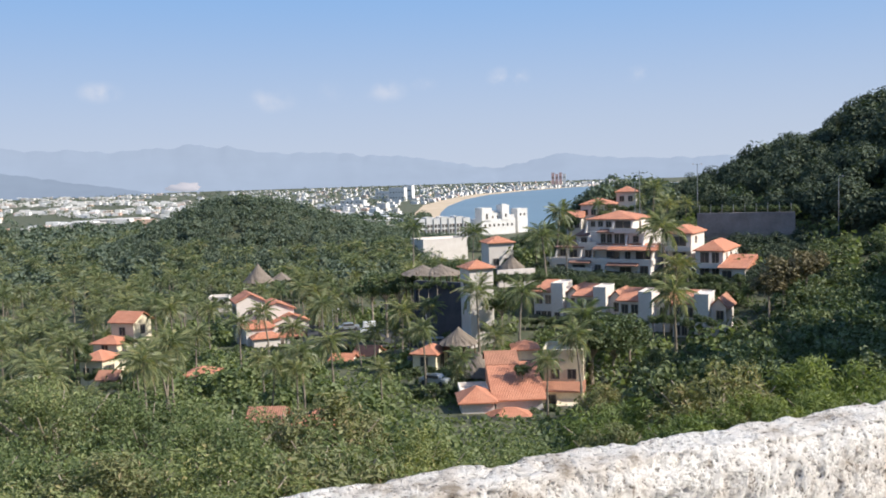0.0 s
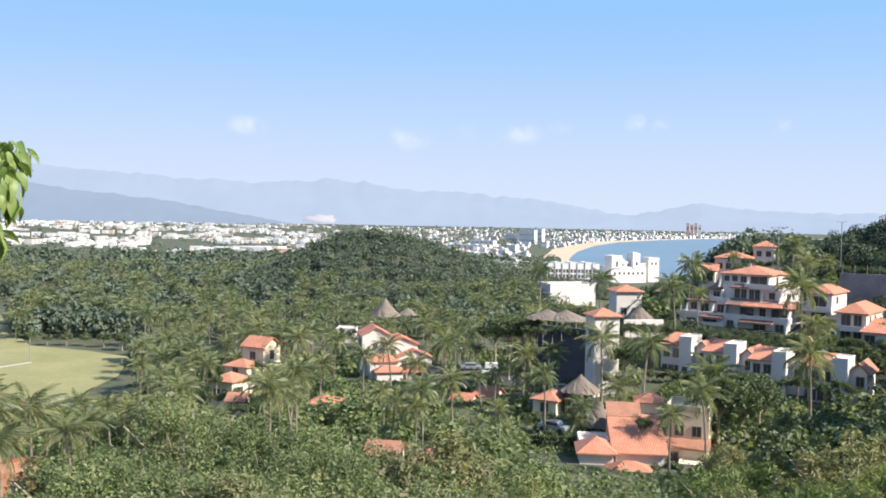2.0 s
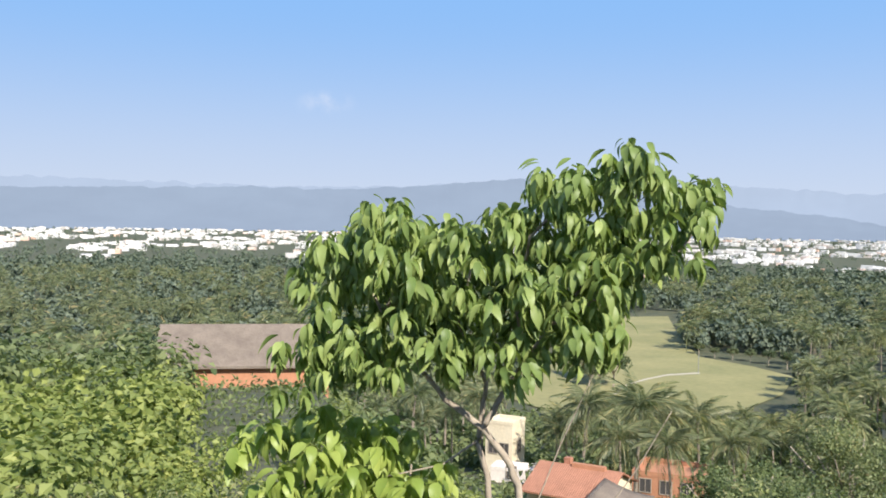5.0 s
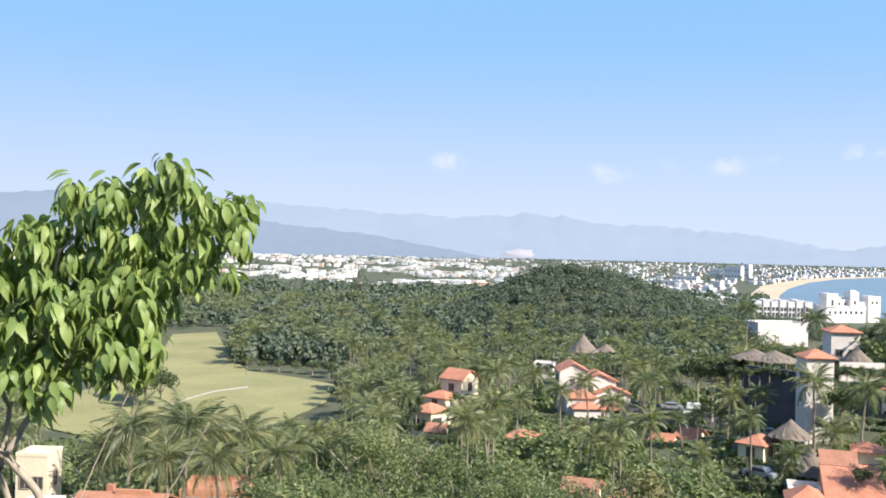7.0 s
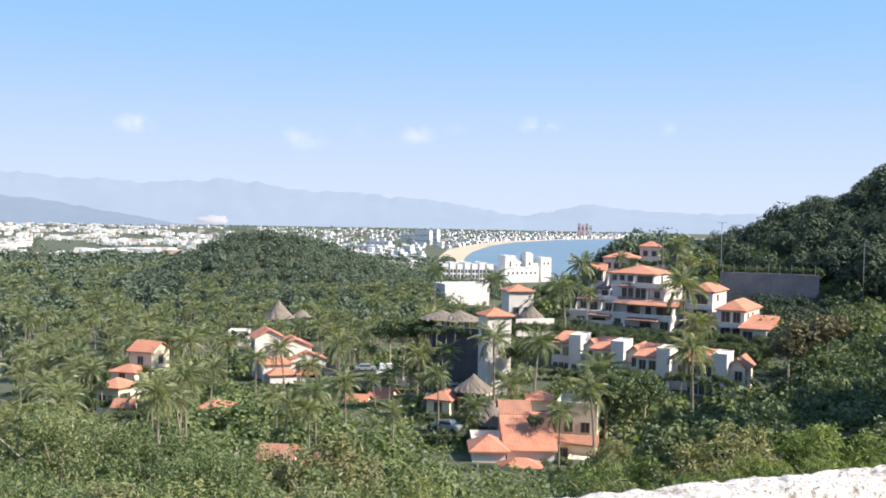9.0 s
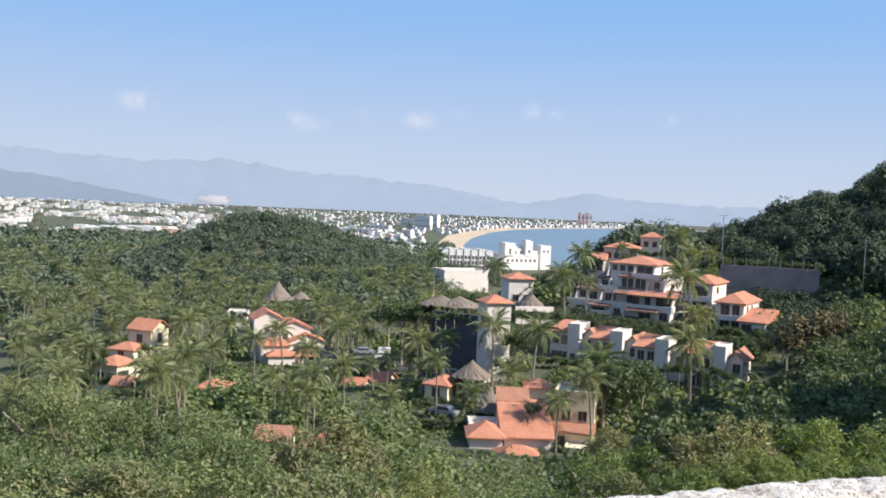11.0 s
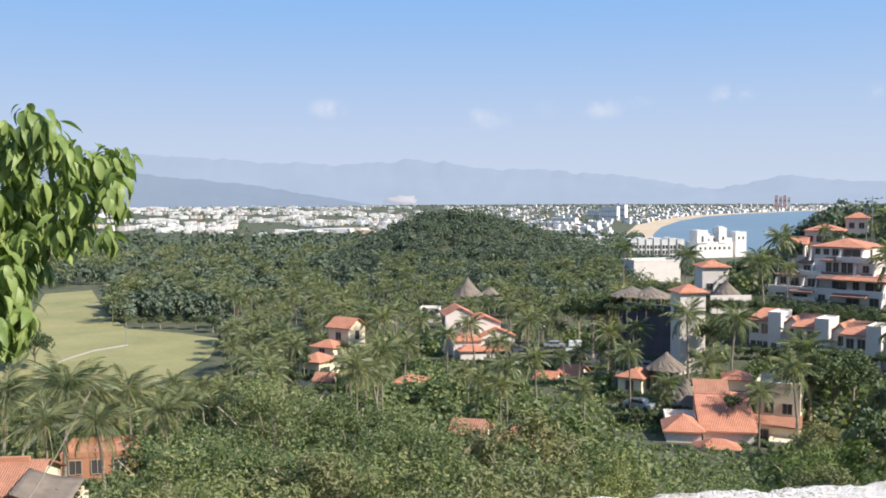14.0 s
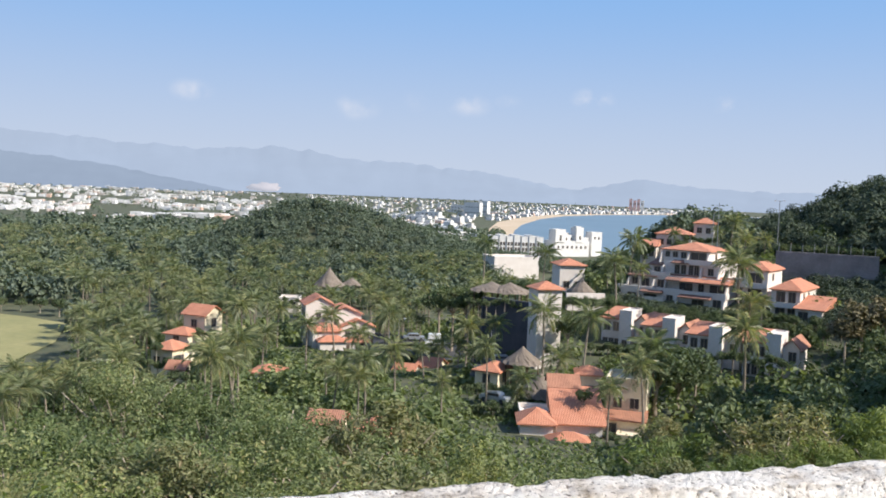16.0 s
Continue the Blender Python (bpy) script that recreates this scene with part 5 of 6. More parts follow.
woods = []
for k in range(12000):
    az, d = rng.uniform(-78, 10), 215 + 690 * rng.random() ** 1.25
    x, y = spot(az, d)
    if -34 < az < -14.8 and d < 450 and (az > -26.8 and az < -21.2 or d < 312):
        continue
    z = gz(x, y)
    h = rng.uniform(5, 9.5)
    if z > 4:
        h *= 0.75
    if (d < 300 and az > -14) or on_site(x, y, 3) or blocks_view(az, d, 0.7, math.degrees(math.atan((z + h - 40) / d))):
        continue
    woods.append((x, y, z - 0.5, h))
far_forest("far_woods", woods[:5400], 64, 1.6, M["forest"], "dark green woods covering the plain and the knoll", ref=430)
knoll = []
for k in range(2600):
    x, y = spot(-1.6, 480)
    x, y = x + rng.uniform(-85, 150), y + rng.uniform(-120, 50)
    z = gz(x, y)
    if z > 2.0 and not any((x - q[0]) ** 2 + (y - q[1]) ** 2 < 9 for q in knoll):
        knoll.append((x, y, z - 1.0, rng.uniform(4.2, 7.0)))
far_forest("knoll_woods", knoll[:1000], 170, 0.95, M["forest"], "dense dark green trees over the rounded knoll", rad=(0.75, 0.75, 0.6))
# trees on the flat between the spur and the hotels
flat = []
for k in range(1500):
    az, d = rng.uniform(7.5, 24), rng.uniform(205, 560)
    x, y = spot(az, d)
    z, h = gz(x, y), rng.uniform(4, 8)
    if on_site(x, y, 3) or (d > 410 and az < 13.2) or blocks_view(az, d, 0.6, math.degrees(math.atan((z + h - 40) / d))):
        continue
    flat.append((x, y, z - 0.8, h))
far_forest("garden_woods", flat[:420], 150, 1.1, M["forest"], "dark garden trees between the spur and the hotels", rad=(0.65, 0.65, 0.6))
belt = []
for k in range(1900):
    az = rng.uniform(-78, 24)
    d = 900 + 2800 * rng.random()
    near = 900 if az < 8 else float(np.interp(az, [8, 9.7, 11.2, 12.9, 15.6, 18.8, 22, 30], [950, 1330, 1640, 1900, 2200, 2480, 2750, 3020]))
    if d < near or az > 8.0 and d < 1350:
        continue
    x, y = spot(az, d)
    belt.append((x, y, 0, rng.uniform(5, 8)))
far_forest("town_trees", belt, 30, 2.2, M["forest"], "dark trees between the town's white houses", rad=(1.3, 0.9, 0.5))

# the wooded spur
spur, spur_far = [], []
for k in range(6000):
    az, d = rng.uniform(15.5, 96), rng.uniform(95, 330)
    if az < 46 and d < 200 or az < 52 and d < 120:
        continue
    x, y = spot(az, d)
    z = gz(x, y)
    h = rng.uniform(6, 11) * (1.25 if k % 9 == 0 else 1.0)
    h *= float(np.interp(az, [24, 25, 30, 36], [0.5, 0.42, 0.85, 1.0]))
    if z < 12 or on_site(x, y, 5) or blocks_view(az, d, 1.2, math.degrees(math.atan((z + h - 40) / d))):
        continue
    (spur if az < 46 else spur_far).append((x, y, z - 1, h))
far_forest("spur_woods", spur[:560], 820, 0.56, M["shadeleaf"], "dense woods on the steep spur, shade painted into dark leaves")
# trees over the out-of-view hills that were added for their shadow
far_forest("hill_woods", spur_far[:420], 60, 2.2, M["forest"], "dark woods on the added shade-casting hills beside the terrace")

# scrub green, with a little haze blue mixed in
M["scrub"] = leafy("scrub_leaf", (0.085, 0.118, 0.052), (0.19, 0.218, 0.105), 0.55, 0.35)
# single broadleaf trees and bushes
bush_protos = [broad_tree("bush_tree", 6800, (3.2, 3.2, 3.0), 60, 0.2, 0.085, M["bush"], "dense small-leaved tree on the slope", "tree", 7.5, 2.0) for k in range(3)]
olive_protos = [broad_tree("half_dry_tree", 5200, (3.2, 3.2, 2.8), 60, 0.2, 0.095, M["olive"], "half-dry olive brown tree on the slope", "tree", 7.5, 2.6) for k in range(2)]
feather_protos = [broad_tree("feathery_tree", 5200, (3.6, 3.6, 2.6), 60, 0.22, 0.085, M["feather"], "feathery bright green tree on the slope", "tree", 6.5, 4.4) for k in range(2)]
# dark leaf of the house trees; also stands in for shade on the right flank
M["darkleaf"] = leafy("dark_tree_leaf", (0.06, 0.086, 0.048), (0.14, 0.168, 0.088), 0.6, 0.28, True)
mid_protos = [broad_tree("broadleaf_tree", 1900, (3.4, 3.4, 3.0), 30, 0.3, 0.28, M["darkleaf"], "dark broadleaf tree among the houses", "tree", 8) for k in range(3)]
shrub_protos = [broad_tree("garden_shrub", 900, (3.4, 3.4, 3.0), 18, 0.36, 0.42, M["darkleaf"], "leafy garden shrub beside a house", "shrub", 8) for k in range(3)]
hedge_protos = [broad_tree("hedge_bush", 900, (3.4, 3.4, 3.0), 18, 0.36, 0.42, M["darkleaf"], "dark clipped bush on the terraced slope", "shrub", 8) for k in range(3)]
dry_proto = broad_tree("dry_tree", 1800, (3.2, 3.2, 2.4), 22, 0.36, 0.30, M["drytwig"], "brown half-dry tree on the slope", "tree", 6.5)


def tree_at(proto, az, d, top_el, s, full):
    """A tree whose top shows at top_el degrees, its foot on or under the slope."""
    x, y = spot(az, d)
    top = 40 + d * math.tan(radians(top_el))
    return plant(proto, x, y, top - full * s, s)


SIL = [(-20, -13.5), (-16.5, -11.6), (-14.5, -10.2), (-12.9, -9.2), (-11.4, -10.2), (-7.6, -10.2), (-4.6, -10.6), (0.5, -11.3), (4, -11.0), (6, -11.3), (7.5, -13.8), (10.7, -14.9), (14, -16.2), (17.5, -16.4), (20, -15.2)]
for layer, (d0, dz) in enumerate(((34, 0.0), (28, -1.6), (23, -3.4), (18, -5.6), (13.5, -8.0))):
    az = -17.5
    while az < 18.5:
        s = rng.uniform(0.75, 1.0) * (0.95 if d0 > 20 else 0.6)
        d = d0 * rng.uniform(0.9, 1.1)
        e = float(np.interp(az, [p[0] for p in SIL], [p[1] for p in SIL])) + dz + rng.uniform(-0.8, 0.35)
        tree_at((bush_protos + bush_protos + olive_protos)[int(rng.integers(0, 8))], az, d, e, s, 7.5)
        az += math.degrees(3.6 * s / d)
RSIL = [(16, -15.8), (18, -14.4), (19.5, -13.0), (21.5, -11.6), (25, -10.2), (28, -9.6), (31.5, -9.0), (37, -8.6), (60, -8)]
# the two farthest layers get dark leaves to paint in their shade
for layer, (d0, dz, pr) in enumerate(((96, 0.3, mid_protos), (74, -0.7, mid_protos), (56, -1.6, feather_protos), (44, -3.0, feather_protos), (34, -4.6, feather_protos), (26, -6.8, bush_protos), (20, -9.5, bush_protos))):
    az = 17.0 + (0.5 if layer < 2 else -0.3)
    while az < 50:
        s = rng.uniform(0.85, 1.2) * (1.15 if d0 > 50 else 0.75)
        d = d0 * rng.uniform(0.92, 1.08)
        e = float(np.interp(az, [p[0] for p in RSIL], [p[1] for p in RSIL])) + dz + rng.uniform(-0.7, 0.35)
        tree_at(olive_protos[k_ % 2] if (k_ := int(rng.integers(0, 9))) > 6 else pr[k_ % len(pr)], az, d, e, s, 6.5 if pr is feather_protos else 7.5)
        az += math.degrees(4.0 * s / d)
# dark trees on the right flank between townhouses and woods
for k in range(110):
    az, d = rng.uniform(27, 52), rng.uniform(110, 205)
    e = np.interp(az, [28, 30, 32, 36, 52], [-7.0, -4.6, -3.2, -2.6, -2.0]) - (205 - d) * 0.055 + rng.uniform(-0.5, 0.3)
    if blocks_view(az, d, math.degrees(3.5 / d), e) or az < 30 and d > 150:
        continue
    tree_at(mid_protos[int(rng.integers(0, 3))], az, d, float(e), rng.uniform(1.2, 1.6), 8)
tree_at(dry_proto, 30.6, 150, -4.9, 1.3, 6.5), tree_at(dry_proto, 31.8, 152, -4.6, 1.1, 6.5), tree_at(dry_proto, 29.8, 148, -5.9, 1.0, 6.5)
# hedge and trees round the condominium and townhouses
for az, d, e, s in ((19.6, 124, -8.2, 1.3), (20.9, 126, -8.6, 1.2), (21.8, 128, -8.4, 1.0), (16.0, 205, -3.4, 1.0), (17.2, 212, -2.9, 0.9), (18.4, 226, -2.4, 0.9), (8.0, 172, -5.3, 1.3), (7.2, 178, -5.4, 1.3), (6.4, 190, -5.7, 1.2), (14.2, 146, -6.9, 0.9),
                    (11.2, 190, -5.0, 0.7), (16.4, 178, -5.6, 0.7), (20.6, 226, -2.2, 0.9), (24.3, 205, -2.6, 1.0), (26.4, 170, -6.4, 1.0), (27.9, 168, -6.6, 1.1), (25.0, 172, -6.2, 0.8), (23.4, 172, -6.5, 0.6)):
    tree_at(mid_protos[int(rng.integers(0, 3))], az, d, e, s, 8)
for k in range(9):
    tree_at(mid_protos[k % 3], 13.7 + 0.36 * k, 163, -5.98 - 0.1 * (k % 2), 0.42, 7.6)
for k in range(26):
    x, y = spot(16.8 + 0.46 * k, 178 - 0.3 * k)
    plant(hedge_protos[k % 3], x, y, gz(x, y) - 1.3, 0.45)
for k in range(14):
    x, y = spot(25.9 + 0.4 * k, 208)
    plant(hedge_protos[k % 3], x, y, 28.5, 0.42)
# shrubs at the condominium's foot and on the slope under the retaining wall
for k in range(60):
    az = rng.uniform(16.6, 29.6)
    d = float(np.interp(az, [17, 29], [186, 173])) - (4 if k % 2 else 9)
    tree_at(hedge_protos[k % 3], az, d, (-6.05 if k % 2 else -6.7) - rng.uniform(0, 0.25), rng.uniform(0.3, 0.4), 8)
for k in range(50):
    az, d, s = (rng.uniform(14.5, 28), rng.uniform(179, 192), rng.uniform(0.3, 0.42))
    x, y = spot(az, d)
    z = gz(x, y) - 2.6 * s
    if on_site(x, y, -3) or blocks_view(az, d, 0.4, math.degrees(math.atan((z + 8 * s - 40) / d))):
        continue
    plant(hedge_protos[k % 3], x, y, z, s)
# planted banks: under the flats, and below the retaining wall
ca_, sa_ = math.cos(radians(-40.5)), math.sin(radians(-40.5))
fx, fy = spot(22.5, 185)
bank = []
for k in range(520):
    if k < 260:
        u, w = rng.uniform(-22, 23), -1.9 - 10.0 * rng.random()
        x, y, top = fx + ca_ * u - sa_ * w, fy + sa_ * u + ca_ * w, 19.9 + 0.3 * w
    else:
        az, d = rng.uniform(24.2, 33), rng.uniform(172, 203.5)
        x, y = spot(az, d)
        top = gz(x, y) + rng.uniform(0.8, 2.0)
    h = rng.uniform(1.6, 3.2)
    if k >= 260 and d > 190 and on_site(x, y, -9) or k >= 260 and az < 28.5 and d < 190:
        continue
    bank.append((x, y, max(top, gz(x, y) + 0.7) - h, h))
# these shrubs take the leaf colour with shade painted in
far_forest("bank_shrubs", bank, 220, 1.1, M["shadeleaf"], "shrubs on the banks below the flats and the retaining wall, shade painted into dark leaves", rad=(0.85, 0.85, 0.6))
# shrubs round every house, up to its visible walls
for a0, a1, e0, e1, dk in list(KEEP):
    if a0 < -30.9 and a1 > -16 or dk > 300:
        continue
    a = a0 - 0.2
    while a < a1 + 0.2:
        s = rng.uniform(0.28, 0.42)
        d = dk - 7 - rng.uniform(0, 2)
        top = e0 - rng.uniform(0.0, 0.35)
        if not any(q[0] < a + 0.3 and q[1] > a - 0.3 and top > q[2] + 0.05 and d < q[4] - 2 for q in KEEP):
            tree_at(shrub_protos[int(rng.integers(0, 3))], a, d, top, s, 7.6)
        a += math.degrees(4.6 * s / d)
# undergrowth on the slope, between the palms
scrub = []
for k in range(14000):
    az, d = rng.uniform(-76, 36), 40 + 220 * rng.random() ** 1.25
    if az > 18 and d < 90:
        continue
    x, y = spot(az, d)
    z = gz(x, y)
    h = rng.uniform(1.3, 6.0) * (0.8 if d < 100 else 1.0)
    if on_site(x, y, -0.5) or az < -15 and d > 198 or blocks_view(az, d, math.degrees(0.5 * h / d), math.degrees(math.atan((z + 1.05 * h - 40) / d))):
        continue
    scrub.append((x, y, z - 0.3 * h, h))
    if len(scrub) > 3000:
        break
far_forest("undergrowth", scrub, 100, 1.0, M["scrub"], "tangle of shrubs and saplings on the slope", rad=(0.7, 0.7, 0.55), ref=105)
near_scrub = []
for k in range(3000):
    az, d = rng.uniform(-76, -14), rng.uniform(14, 80)
    x, y = spot(az, d)
    z = gz(x, y)
    h = rng.uniform(0.8, 3.0)
    if on_site(x, y, 0) or blocks_view(az, d, math.degrees(0.5 * h / d), math.degrees(math.atan((z + 1.05 * h - 40) / d))):
        continue
    near_scrub.append((x, y, z - 0.3 * h, h))
    if len(near_scrub) > 560:
        break
# brighter copy of the scrub leaf, with the slope's sunlight put into the colour
M["scrub_sunlit"] = leafy("sunlit_scrub_leaf", (0.14, 0.18, 0.05), (0.29, 0.32, 0.11), 0.55, 0.4)
far_forest("slope_scrub", near_scrub, 150, 0.95, M["scrub_sunlit"], "scrub on the slope below the terrace, leaves coloured as sunlit", rad=(0.8, 0.8, 0.6), ref=45)
# low ground cover of grass tufts and seedlings
n_c, n_k = 7000, 26
ca = rng.uniform(-76, 40, n_c)
cd_ = 9 + 235 * rng.random(n_c) ** 1.1
cx, cy = cd_ * np.sin(np.radians(ca)), cd_ * np.cos(np.radians(ca))
ok = ~((ca < -15) & (cd_ > 198)) & ~((ca > 19) & (cd_ > 125)) & ~np.array([on_site(x, y, -2.5) for x, y in zip(cx, cy)])
ok &= ~((cx - spot(10.3, 150)[0]) ** 2 + (cy - spot(10.3, 150)[1]) ** 2 < 12 ** 2)
cx, cy = cx[ok], cy[ok]
cp = np.repeat(np.c_[cx, cy, ground(cx, cy)], n_k, 0) + rng.normal(size=(len(cx) * n_k, 3)) * [1.1, 1.1, 0.25]
cn = unit_vectors(len(cp)) + np.array([0, 0, 0.8])
cv, cf = leaf_cards(cp, cn / np.linalg.norm(cn, axis=1)[:, None], np.repeat(np.clip(np.hypot(cx, cy) / 230, 0.08, 0.6), n_k), 1.6)
tagged(new("ground_cover", mesh_np("ground_cover", cv, cf, M["scrub"])), "low tufts and seedlings covering the slope", "ground cover", kind="stuff")
# light green scrub under the terrace on the left
for k in range(60):
    az, d = rng.uniform(-74, -18), rng.uniform(11, 48)
    e = float(np.interp(az, [-58, -46, -40, -33, -29, -22, -18], [-9, -10.2, -12.4, -13.0, -18.0, -18.6, -14.8])) - (48 - d) * 0.17 + rng.uniform(-1, 0.2)
    if blocks_view(az, d, math.degrees(2.4 / d), e):
        continue
    tree_at((feather_protos + bush_protos)[int(rng.integers(0, 5))], az, d, e, rng.uniform(0.4, 0.75), 6.8)
# pale dry grass between the bushes on the near slope
GV = []
for k in range(60):
    az, d = rng.uniform(-19.5, -13.2), rng.uniform(15, 30)
    x, y = spot(az, d)
    e = float(np.interp(az, [-20, -17, -15, -13], [-16.0, -15.6, -16.4, -18.5])) - (30 - d) * 0.3 + rng.uniform(-0.8, 0.5)
    n, z = 260, 40 + d * math.tan(radians(e)) - 0.75
    a, r = rng.uniform(0, math.tau, n), 0.7 * np.sqrt(rng.random(n))
    p = np.c_[x + r * np.cos(a), y + r * np.sin(a), np.full(n, z)]
    lean = np.c_[np.cos(a), np.sin(a), np.zeros(n)] * rng.uniform(0.1, 0.6, n)[:, None] + rng.normal(size=(n, 3)) * 0.15
    ln = rng.uniform(0.3, 0.75, n)[:, None]
    side = np.cross(lean + [0, 0, 1.0], unit_vectors(n))
    side *= 0.011 / (np.linalg.norm(side, axis=1)[:, None] + 1e-9)
    mid_, tip = p + lean * ln * 0.45 + [0, 0, 1] * ln * 0.75, p + lean * ln * 1.2 + [0, 0, 1] * ln * 0.82
    GV.append(np.stack([p - side, mid_ - side, tip, mid_ + side], 1).reshape(-1, 3))
GV = np.concatenate(GV)
tagged(new("dry_grass", mesh_np("dry_grass", GV, np.arange(len(GV)).reshape(-1, 4), M["straw"])), "tall pale dry grass on the slope below the terrace", "grass", kind="stuff")
# trees round the lawn
for az, d, s in ((-25.4, 236, 1.35), (-26.2, 242, 1.5), (-27.2, 248, 1.3), (-26.8, 236, 0.9), (-26.0, 315, 0.6), (-17.6, 296, 0.6), (-18.6, 298, 0.6), (-19.6, 300, 0.55), (-16.6, 292, 0.7), (-15.6, 284, 0.8), (-20.5, 306, 0.6), (-31.6, 230, 0.9), (-33, 215, 1.0), (-29.4, 285, 0.9), (-30.5, 270, 0.9)):
    x, y = spot(az, d)
    plant(mid_protos[int(rng.integers(0, 3))], x, y, -0.5, s)
for p_ in near_palms + mid_palms + bush_protos + olive_protos + feather_protos + mid_protos + shrub_protos + hedge_protos + [dry_proto]:
    drop(p_)

# path over the lawn
pts = [(-25.5, 222), (-24.6, 240), (-23.5, 250), (-22.3, 259), (-21.2, 263), (-20.4, 266)]
out = [spot(a, d + 1.2) for a, d in pts] + [spot(a, d - 1.2) for a, d in pts[::-1]]
sheet("path", out, 0.30, M["path"], "pale cart path crossing the lawn", "path")


# ---- the tree beside the terrace ----
random.seed(4)
# its own plane: u to the right, w away from the terrace, z up; the trunk rises 7 m out
TX, TY = spot(-32, 7.0)
TR, TFWD = Vector((math.cos(radians(32)), math.sin(radians(32)), 0)), Vector((-math.sin(radians(32)), math.cos(radians(32)), 0))
EYE_X, EYE_Y = 0.1, -0.25


def tp(u, w, z):
    q = Vector((EYE_X + TX, EYE_Y + TY, z)) + TR * u + TFWD * w
    return q


tree = thing("terrace_tree", (EYE_X + TX, EYE_Y + TY, 34.6), 0, "young tree with pale forked trunk and whorls of drooping glossy leaves", "tree")
base = Vector(tree.location)


def limb(name, pts, radii, parent=tree, sides=8):
    bm = bmesh.new()
    fine, rr = [], []
    for k in range(len(pts) - 1):
        for s in range(4):
            t = s / 4
            a, b2 = [tp(q[0] + 0.08, q[1], q[2] + 0.03) for q in pts[k:k + 2]]
            fine.append(a.lerp(b2, t) - base + Vector((random.uniform(-1, 1), random.uniform(-1, 1), 0)) * radii[k] * 0.25)
            rr.append(radii[k] * (1 - t) + radii[k + 1] * t)
    fine.append(tp(pts[-1][0] + 0.08, pts[-1][1], pts[-1][2] + 0.03) - base)
    rr.append(radii[-1])
    tube(bm, fine, rr, sides)
    return part(name, bm, M["bark"], parent, shade=True)


limb("trunk", [(0.32, 0.1, 34.4), (0.22, 0.05, 36.5), (0.05, 0.0, 38.10), (-0.02, 0.0, 38.27), (-0.2, 0.0, 38.50)], [0.05, 0.042, 0.03, 0.026, 0.024])
limb("trunk", [(-0.05, 0.3, 34.6), (-0.14, 0.2, 37.2), (-0.16, 0.12, 38.11), (-0.24, 0.08, 38.36), (-0.21, 0.1, 38.62), (-0.18, 0.1, 38.85)], [0.04, 0.034, 0.024, 0.022, 0.02, 0.014])
limb("branch", [(-0.2, 0, 38.5), (-0.48, 0.05, 38.69), (-0.66, 0.1, 38.89), (-0.95, 0.1, 39.3), (-1.15, 0.1, 39.65)], [0.026, 0.022, 0.018, 0.012, 0.007])
limb("branch", [(-0.2, 0, 38.5), (-0.06, 0.0, 38.76), (0.09, -0.05, 39.01), (0.35, 0.0, 39.35), (0.7, 0.0, 39.85), (0.9, 0.0, 40.3)], [0.024, 0.021, 0.018, 0.014, 0.01, 0.006])
limb("branch", [(-0.18, 0.1, 38.8), (-0.3, 0.1, 39.05), (-0.4, 0.0, 39.25), (-0.3, 0.0, 39.7)], [0.015, 0.013, 0.01, 0.006])
limb("branch", [(0.09, -0.05, 39.01), (0.02, -0.2, 39.4), (0.1, -0.3, 39.9), (0.4, -0.1, 40.2)], [0.02, 0.016, 0.012, 0.006])
limb("branch", [(0.35, 0.0, 39.35), (0.8, 0.2, 39.5), (1.2, 0.2, 39.8), (1.4, 0.1, 40.1)], [0.018, 0.014, 0.01, 0.006])
limb("branch", [(-0.66, 0.1, 38.89), (-1.0, -0.1, 39.0), (-1.35, -0.1, 39.2)], [0.02, 0.014, 0.007])
limb("branch", [(-0.95, 0.1, 39.3), (-0.8, 0.3, 39.7), (-0.8, 0.2, 40.0)], [0.015, 0.012, 0.006])
# bare suckers
limb("twig", [(0.1, 0.3, 37.6), (0.38, 0.4, 38.3), (0.62, 0.4, 38.85)], [0.007, 0.005, 0.0025], sides=5)
limb("twig", [(0.5, 0.5, 37.4), (1.0, 0.6, 38.1), (1.25, 0.6, 38.55)], [0.007, 0.005, 0.0025], sides=5)
limb("twig", [(-1.0, 0.2, 38.05), (-0.5, 0.1, 38.2), (-0.2, 0.1, 38.42)], [0.006, 0.008, 0.01], sides=5)


def leaf_grid(L, W, droop):
    """A pointed leaf blade along +x with a keel and a droop: 5 stations, 3 points each."""
    V, F = [], []
    for k in range(6):
        s = k / 5
        w = W * 0.5 * math.sin(math.pi * (0.06 + 0.94 * s) ** 0.8) if k < 5 else 0.002
        x = L * s * (1 - 0.15 * droop * s)
        z = -droop * L * 0.42 * s * s
        V += [(x, -w, z + w * 0.28), (x, 0, z), (x, w, z + w * 0.28)]
    for k in range(5):
        a = 3 * k
        F += [(a, a + 1, a + 4, a + 3), (a + 1, a + 2, a + 5, a + 4)]
    return np.array(V), np.array(F)


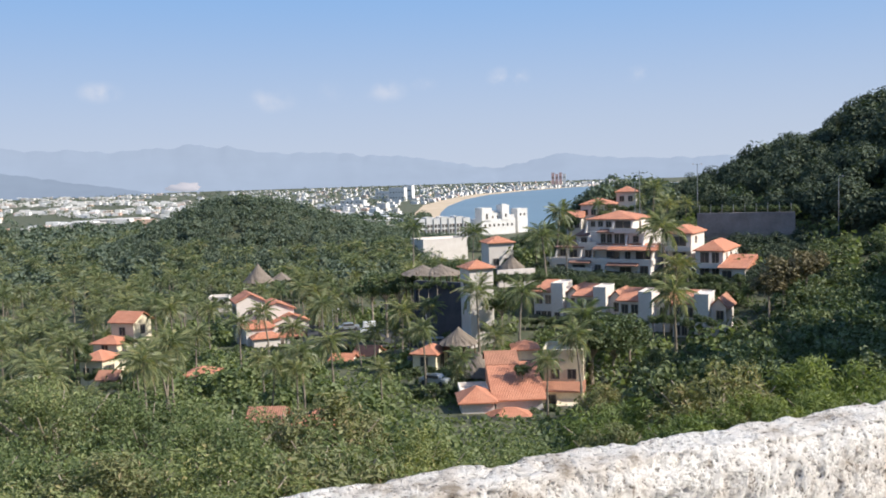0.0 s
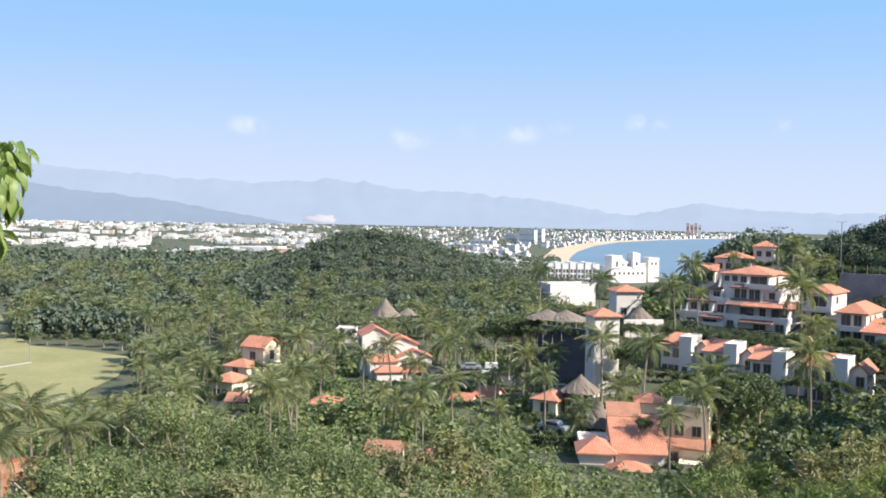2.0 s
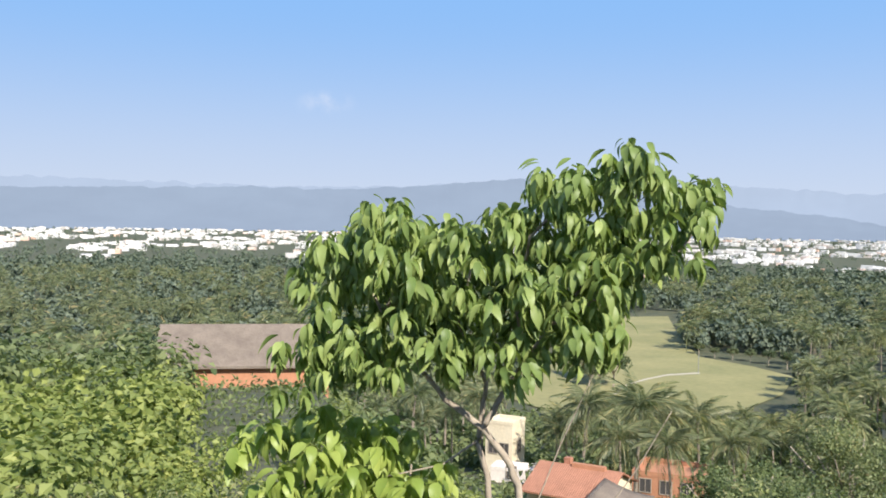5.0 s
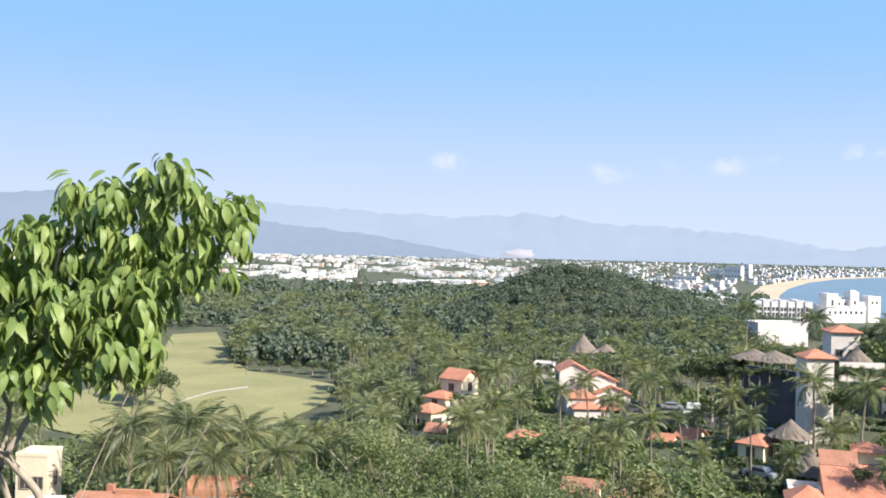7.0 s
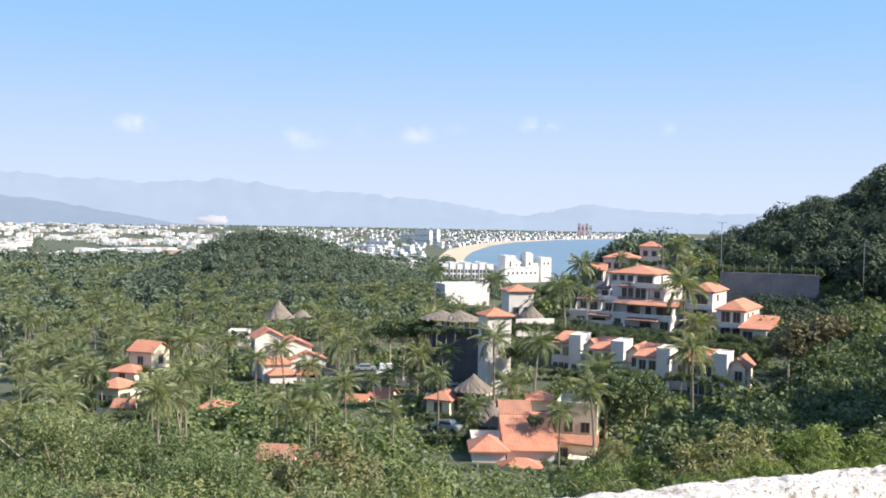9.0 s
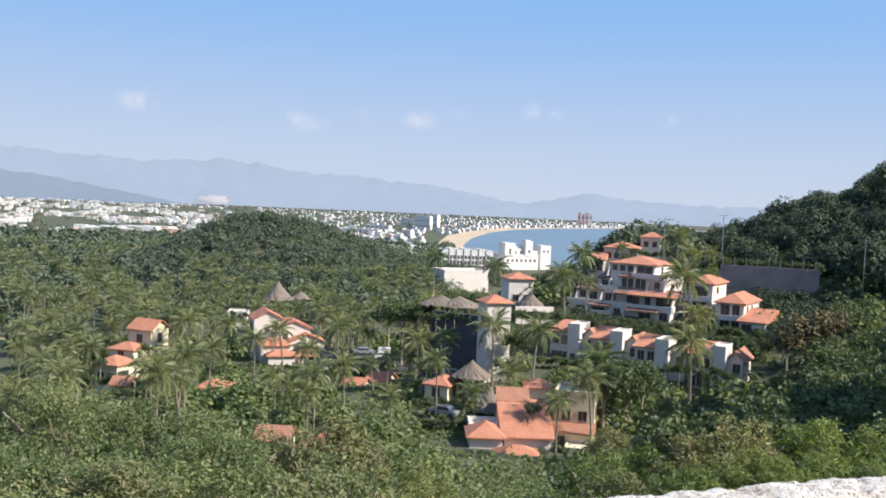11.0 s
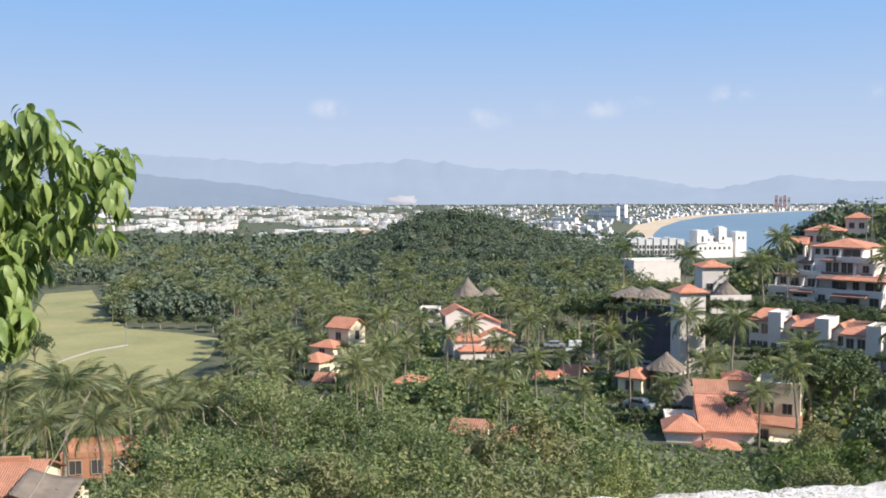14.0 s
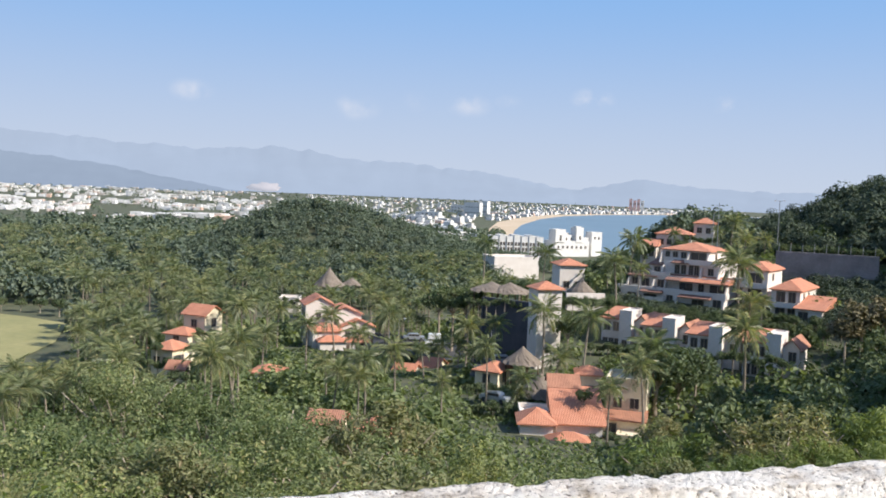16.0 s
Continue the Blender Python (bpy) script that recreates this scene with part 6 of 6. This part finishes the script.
def whorl(name, leaves, L, W):
    V, F, i0 = [], [], 0
    for k in range(leaves):
        v, f = leaf_grid(L * random.uniform(0.7, 1.15), W * random.uniform(0.8, 1.15), random.uniform(0.8, 1.5))
        tilt = random.uniform(12, 84)
        m4 = Matrix.Rotation(k * 2.4 + random.uniform(-0.3, 0.3), 4, "Z") @ Matrix.Rotation(radians(tilt), 4, "Y") @ Matrix.Translation((0.03 + 0.05 * random.random(), 0, 0)) @ Matrix.Rotation(random.uniform(-0.5, 0.5), 4, "X")
        a = np.array(m4)
        V.append(v @ a[:3, :3].T + a[:3, 3] + np.array([0, 0, random.uniform(-0.08, 0.04)]))
        F.append(f + i0)
        i0 += len(v)
    return mesh_np(name, np.concatenate(V), np.concatenate(F), M["leaf"], True)


whorls = [whorl("leaf_whorl", 18, 0.175, 0.062) for k in range(6)]
outline = [(-1.44, 39.73), (-1.18, 40.02), (-0.84, 40.17), (-0.6, 40.03), (-0.24, 40.01), (0.0, 40.14), (0.16, 40.31), (0.4, 40.45), (0.61, 40.4), (0.77, 40.51), (0.93, 40.6), (1.13, 40.48), (1.2, 40.31), (1.42, 40.35), (1.62, 40.28),
           (1.55, 40.02), (1.38, 39.68), (1.19, 39.53), (1.02, 39.59), (0.98, 39.25), (0.8, 39.0), (0.5, 39.05), (0.26, 38.88), (-0.07, 38.88), (-0.31, 38.86), (-0.67, 38.92), (-0.98, 38.80), (-1.28, 38.72), (-1.62, 38.74), (-1.52, 39.26)]


def inside(u, z, poly, m=0.0):
    c = False
    for k in range(len(poly)):
        (x1, y1), (x2, y2) = poly[k - 1], poly[k]
        if (y1 > z) != (y2 > z) and u < (x2 - x1) * (z - y1) / (y2 - y1) + x1:
            c = not c
    return c


def leaf_tip(u, w, z, s):
    o = new("leaf_whorl", random.choice(whorls))
    o.parent = tree
    o.matrix_basis = Matrix.Translation(tp(u, w, z) - base) @ Matrix.Rotation(random.uniform(0, 6.28), 4, "Z") @ Matrix.Rotation(random.uniform(-0.35, 0.35), 4, "X") @ Matrix.Diagonal((s, s, s, 1))
    return o


placed = []
tries = 0
while len(placed) < 430 and tries < 20000:
    tries += 1
    u, z, w = random.uniform(-1.7, 1.65), random.uniform(38.6, 40.6), random.uniform(-0.75, 0.75)
    # whorls hang below their tips: keep each inside the crown
    if not (inside(u, z + 0.02, outline) and inside(u - 0.09, z - 0.08, outline) and inside(u + 0.09, z - 0.08, outline)):
        continue
    if z < 39.2 and -0.6 < u < 0.6 and random.random() < 0.5:
        continue
    if any((u - a) ** 2 + (w - b2) ** 2 * 0.6 + (z - c) ** 2 < 0.115 ** 2 for a, b2, c in placed):
        continue
    placed.append((u, w, z))
    leaf_tip(u * (0.965 if u > 0 else 1.0) + 0.01, w, z + 0.08, random.uniform(0.75, 1.02))
# low leafy shoots at its foot
low = thing("leafy_shrub", (tp(-1.0, 0.4, 34.8)), 0, "leafy shrub under the tree, broad light green leaves coloured as sunlit", "shrub")
lb = Vector(low.location)
for k in range(5):
    bm = bmesh.new()
    e = tp(-1.5 + 0.28 * k, 0.2, 38.2) - lb
    tube(bm, [(0, 0, -1), e * 0.5 + Vector((0.05, 0, 0)), e], [0.03, 0.02, 0.008], 6)
    part("stem", bm, M["bark"], low)
# broader leaves in the brightened colour that stands in for sunlight
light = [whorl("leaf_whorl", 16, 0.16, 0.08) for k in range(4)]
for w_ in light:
    w_.materials[0] = M["leaf_sunlit"]
shoots = []
for k in range(4000):
    u, z, w = random.uniform(-1.85, -0.4), random.uniform(37.7, 38.62), random.uniform(-0.5, 0.7)
    if z > 38.62 - 0.5 * max(0, u + 1.1) or any((u - a) ** 2 + (w - b2) ** 2 + (z - c) ** 2 < 0.17 ** 2 for a, b2, c in shoots):
        continue
    shoots.append((u, w, z))
    o = new("leaf_whorl", random.choice(light))
    o.parent = low
    o.matrix_basis = Matrix.Translation(tp(u, w, z) - lb) @ Matrix.Rotation(random.uniform(0, 6.28), 4, "Z") @ Matrix.Diagonal((1.05, 1.05, 1.05, 1))
    if len(shoots) > 70:
        break
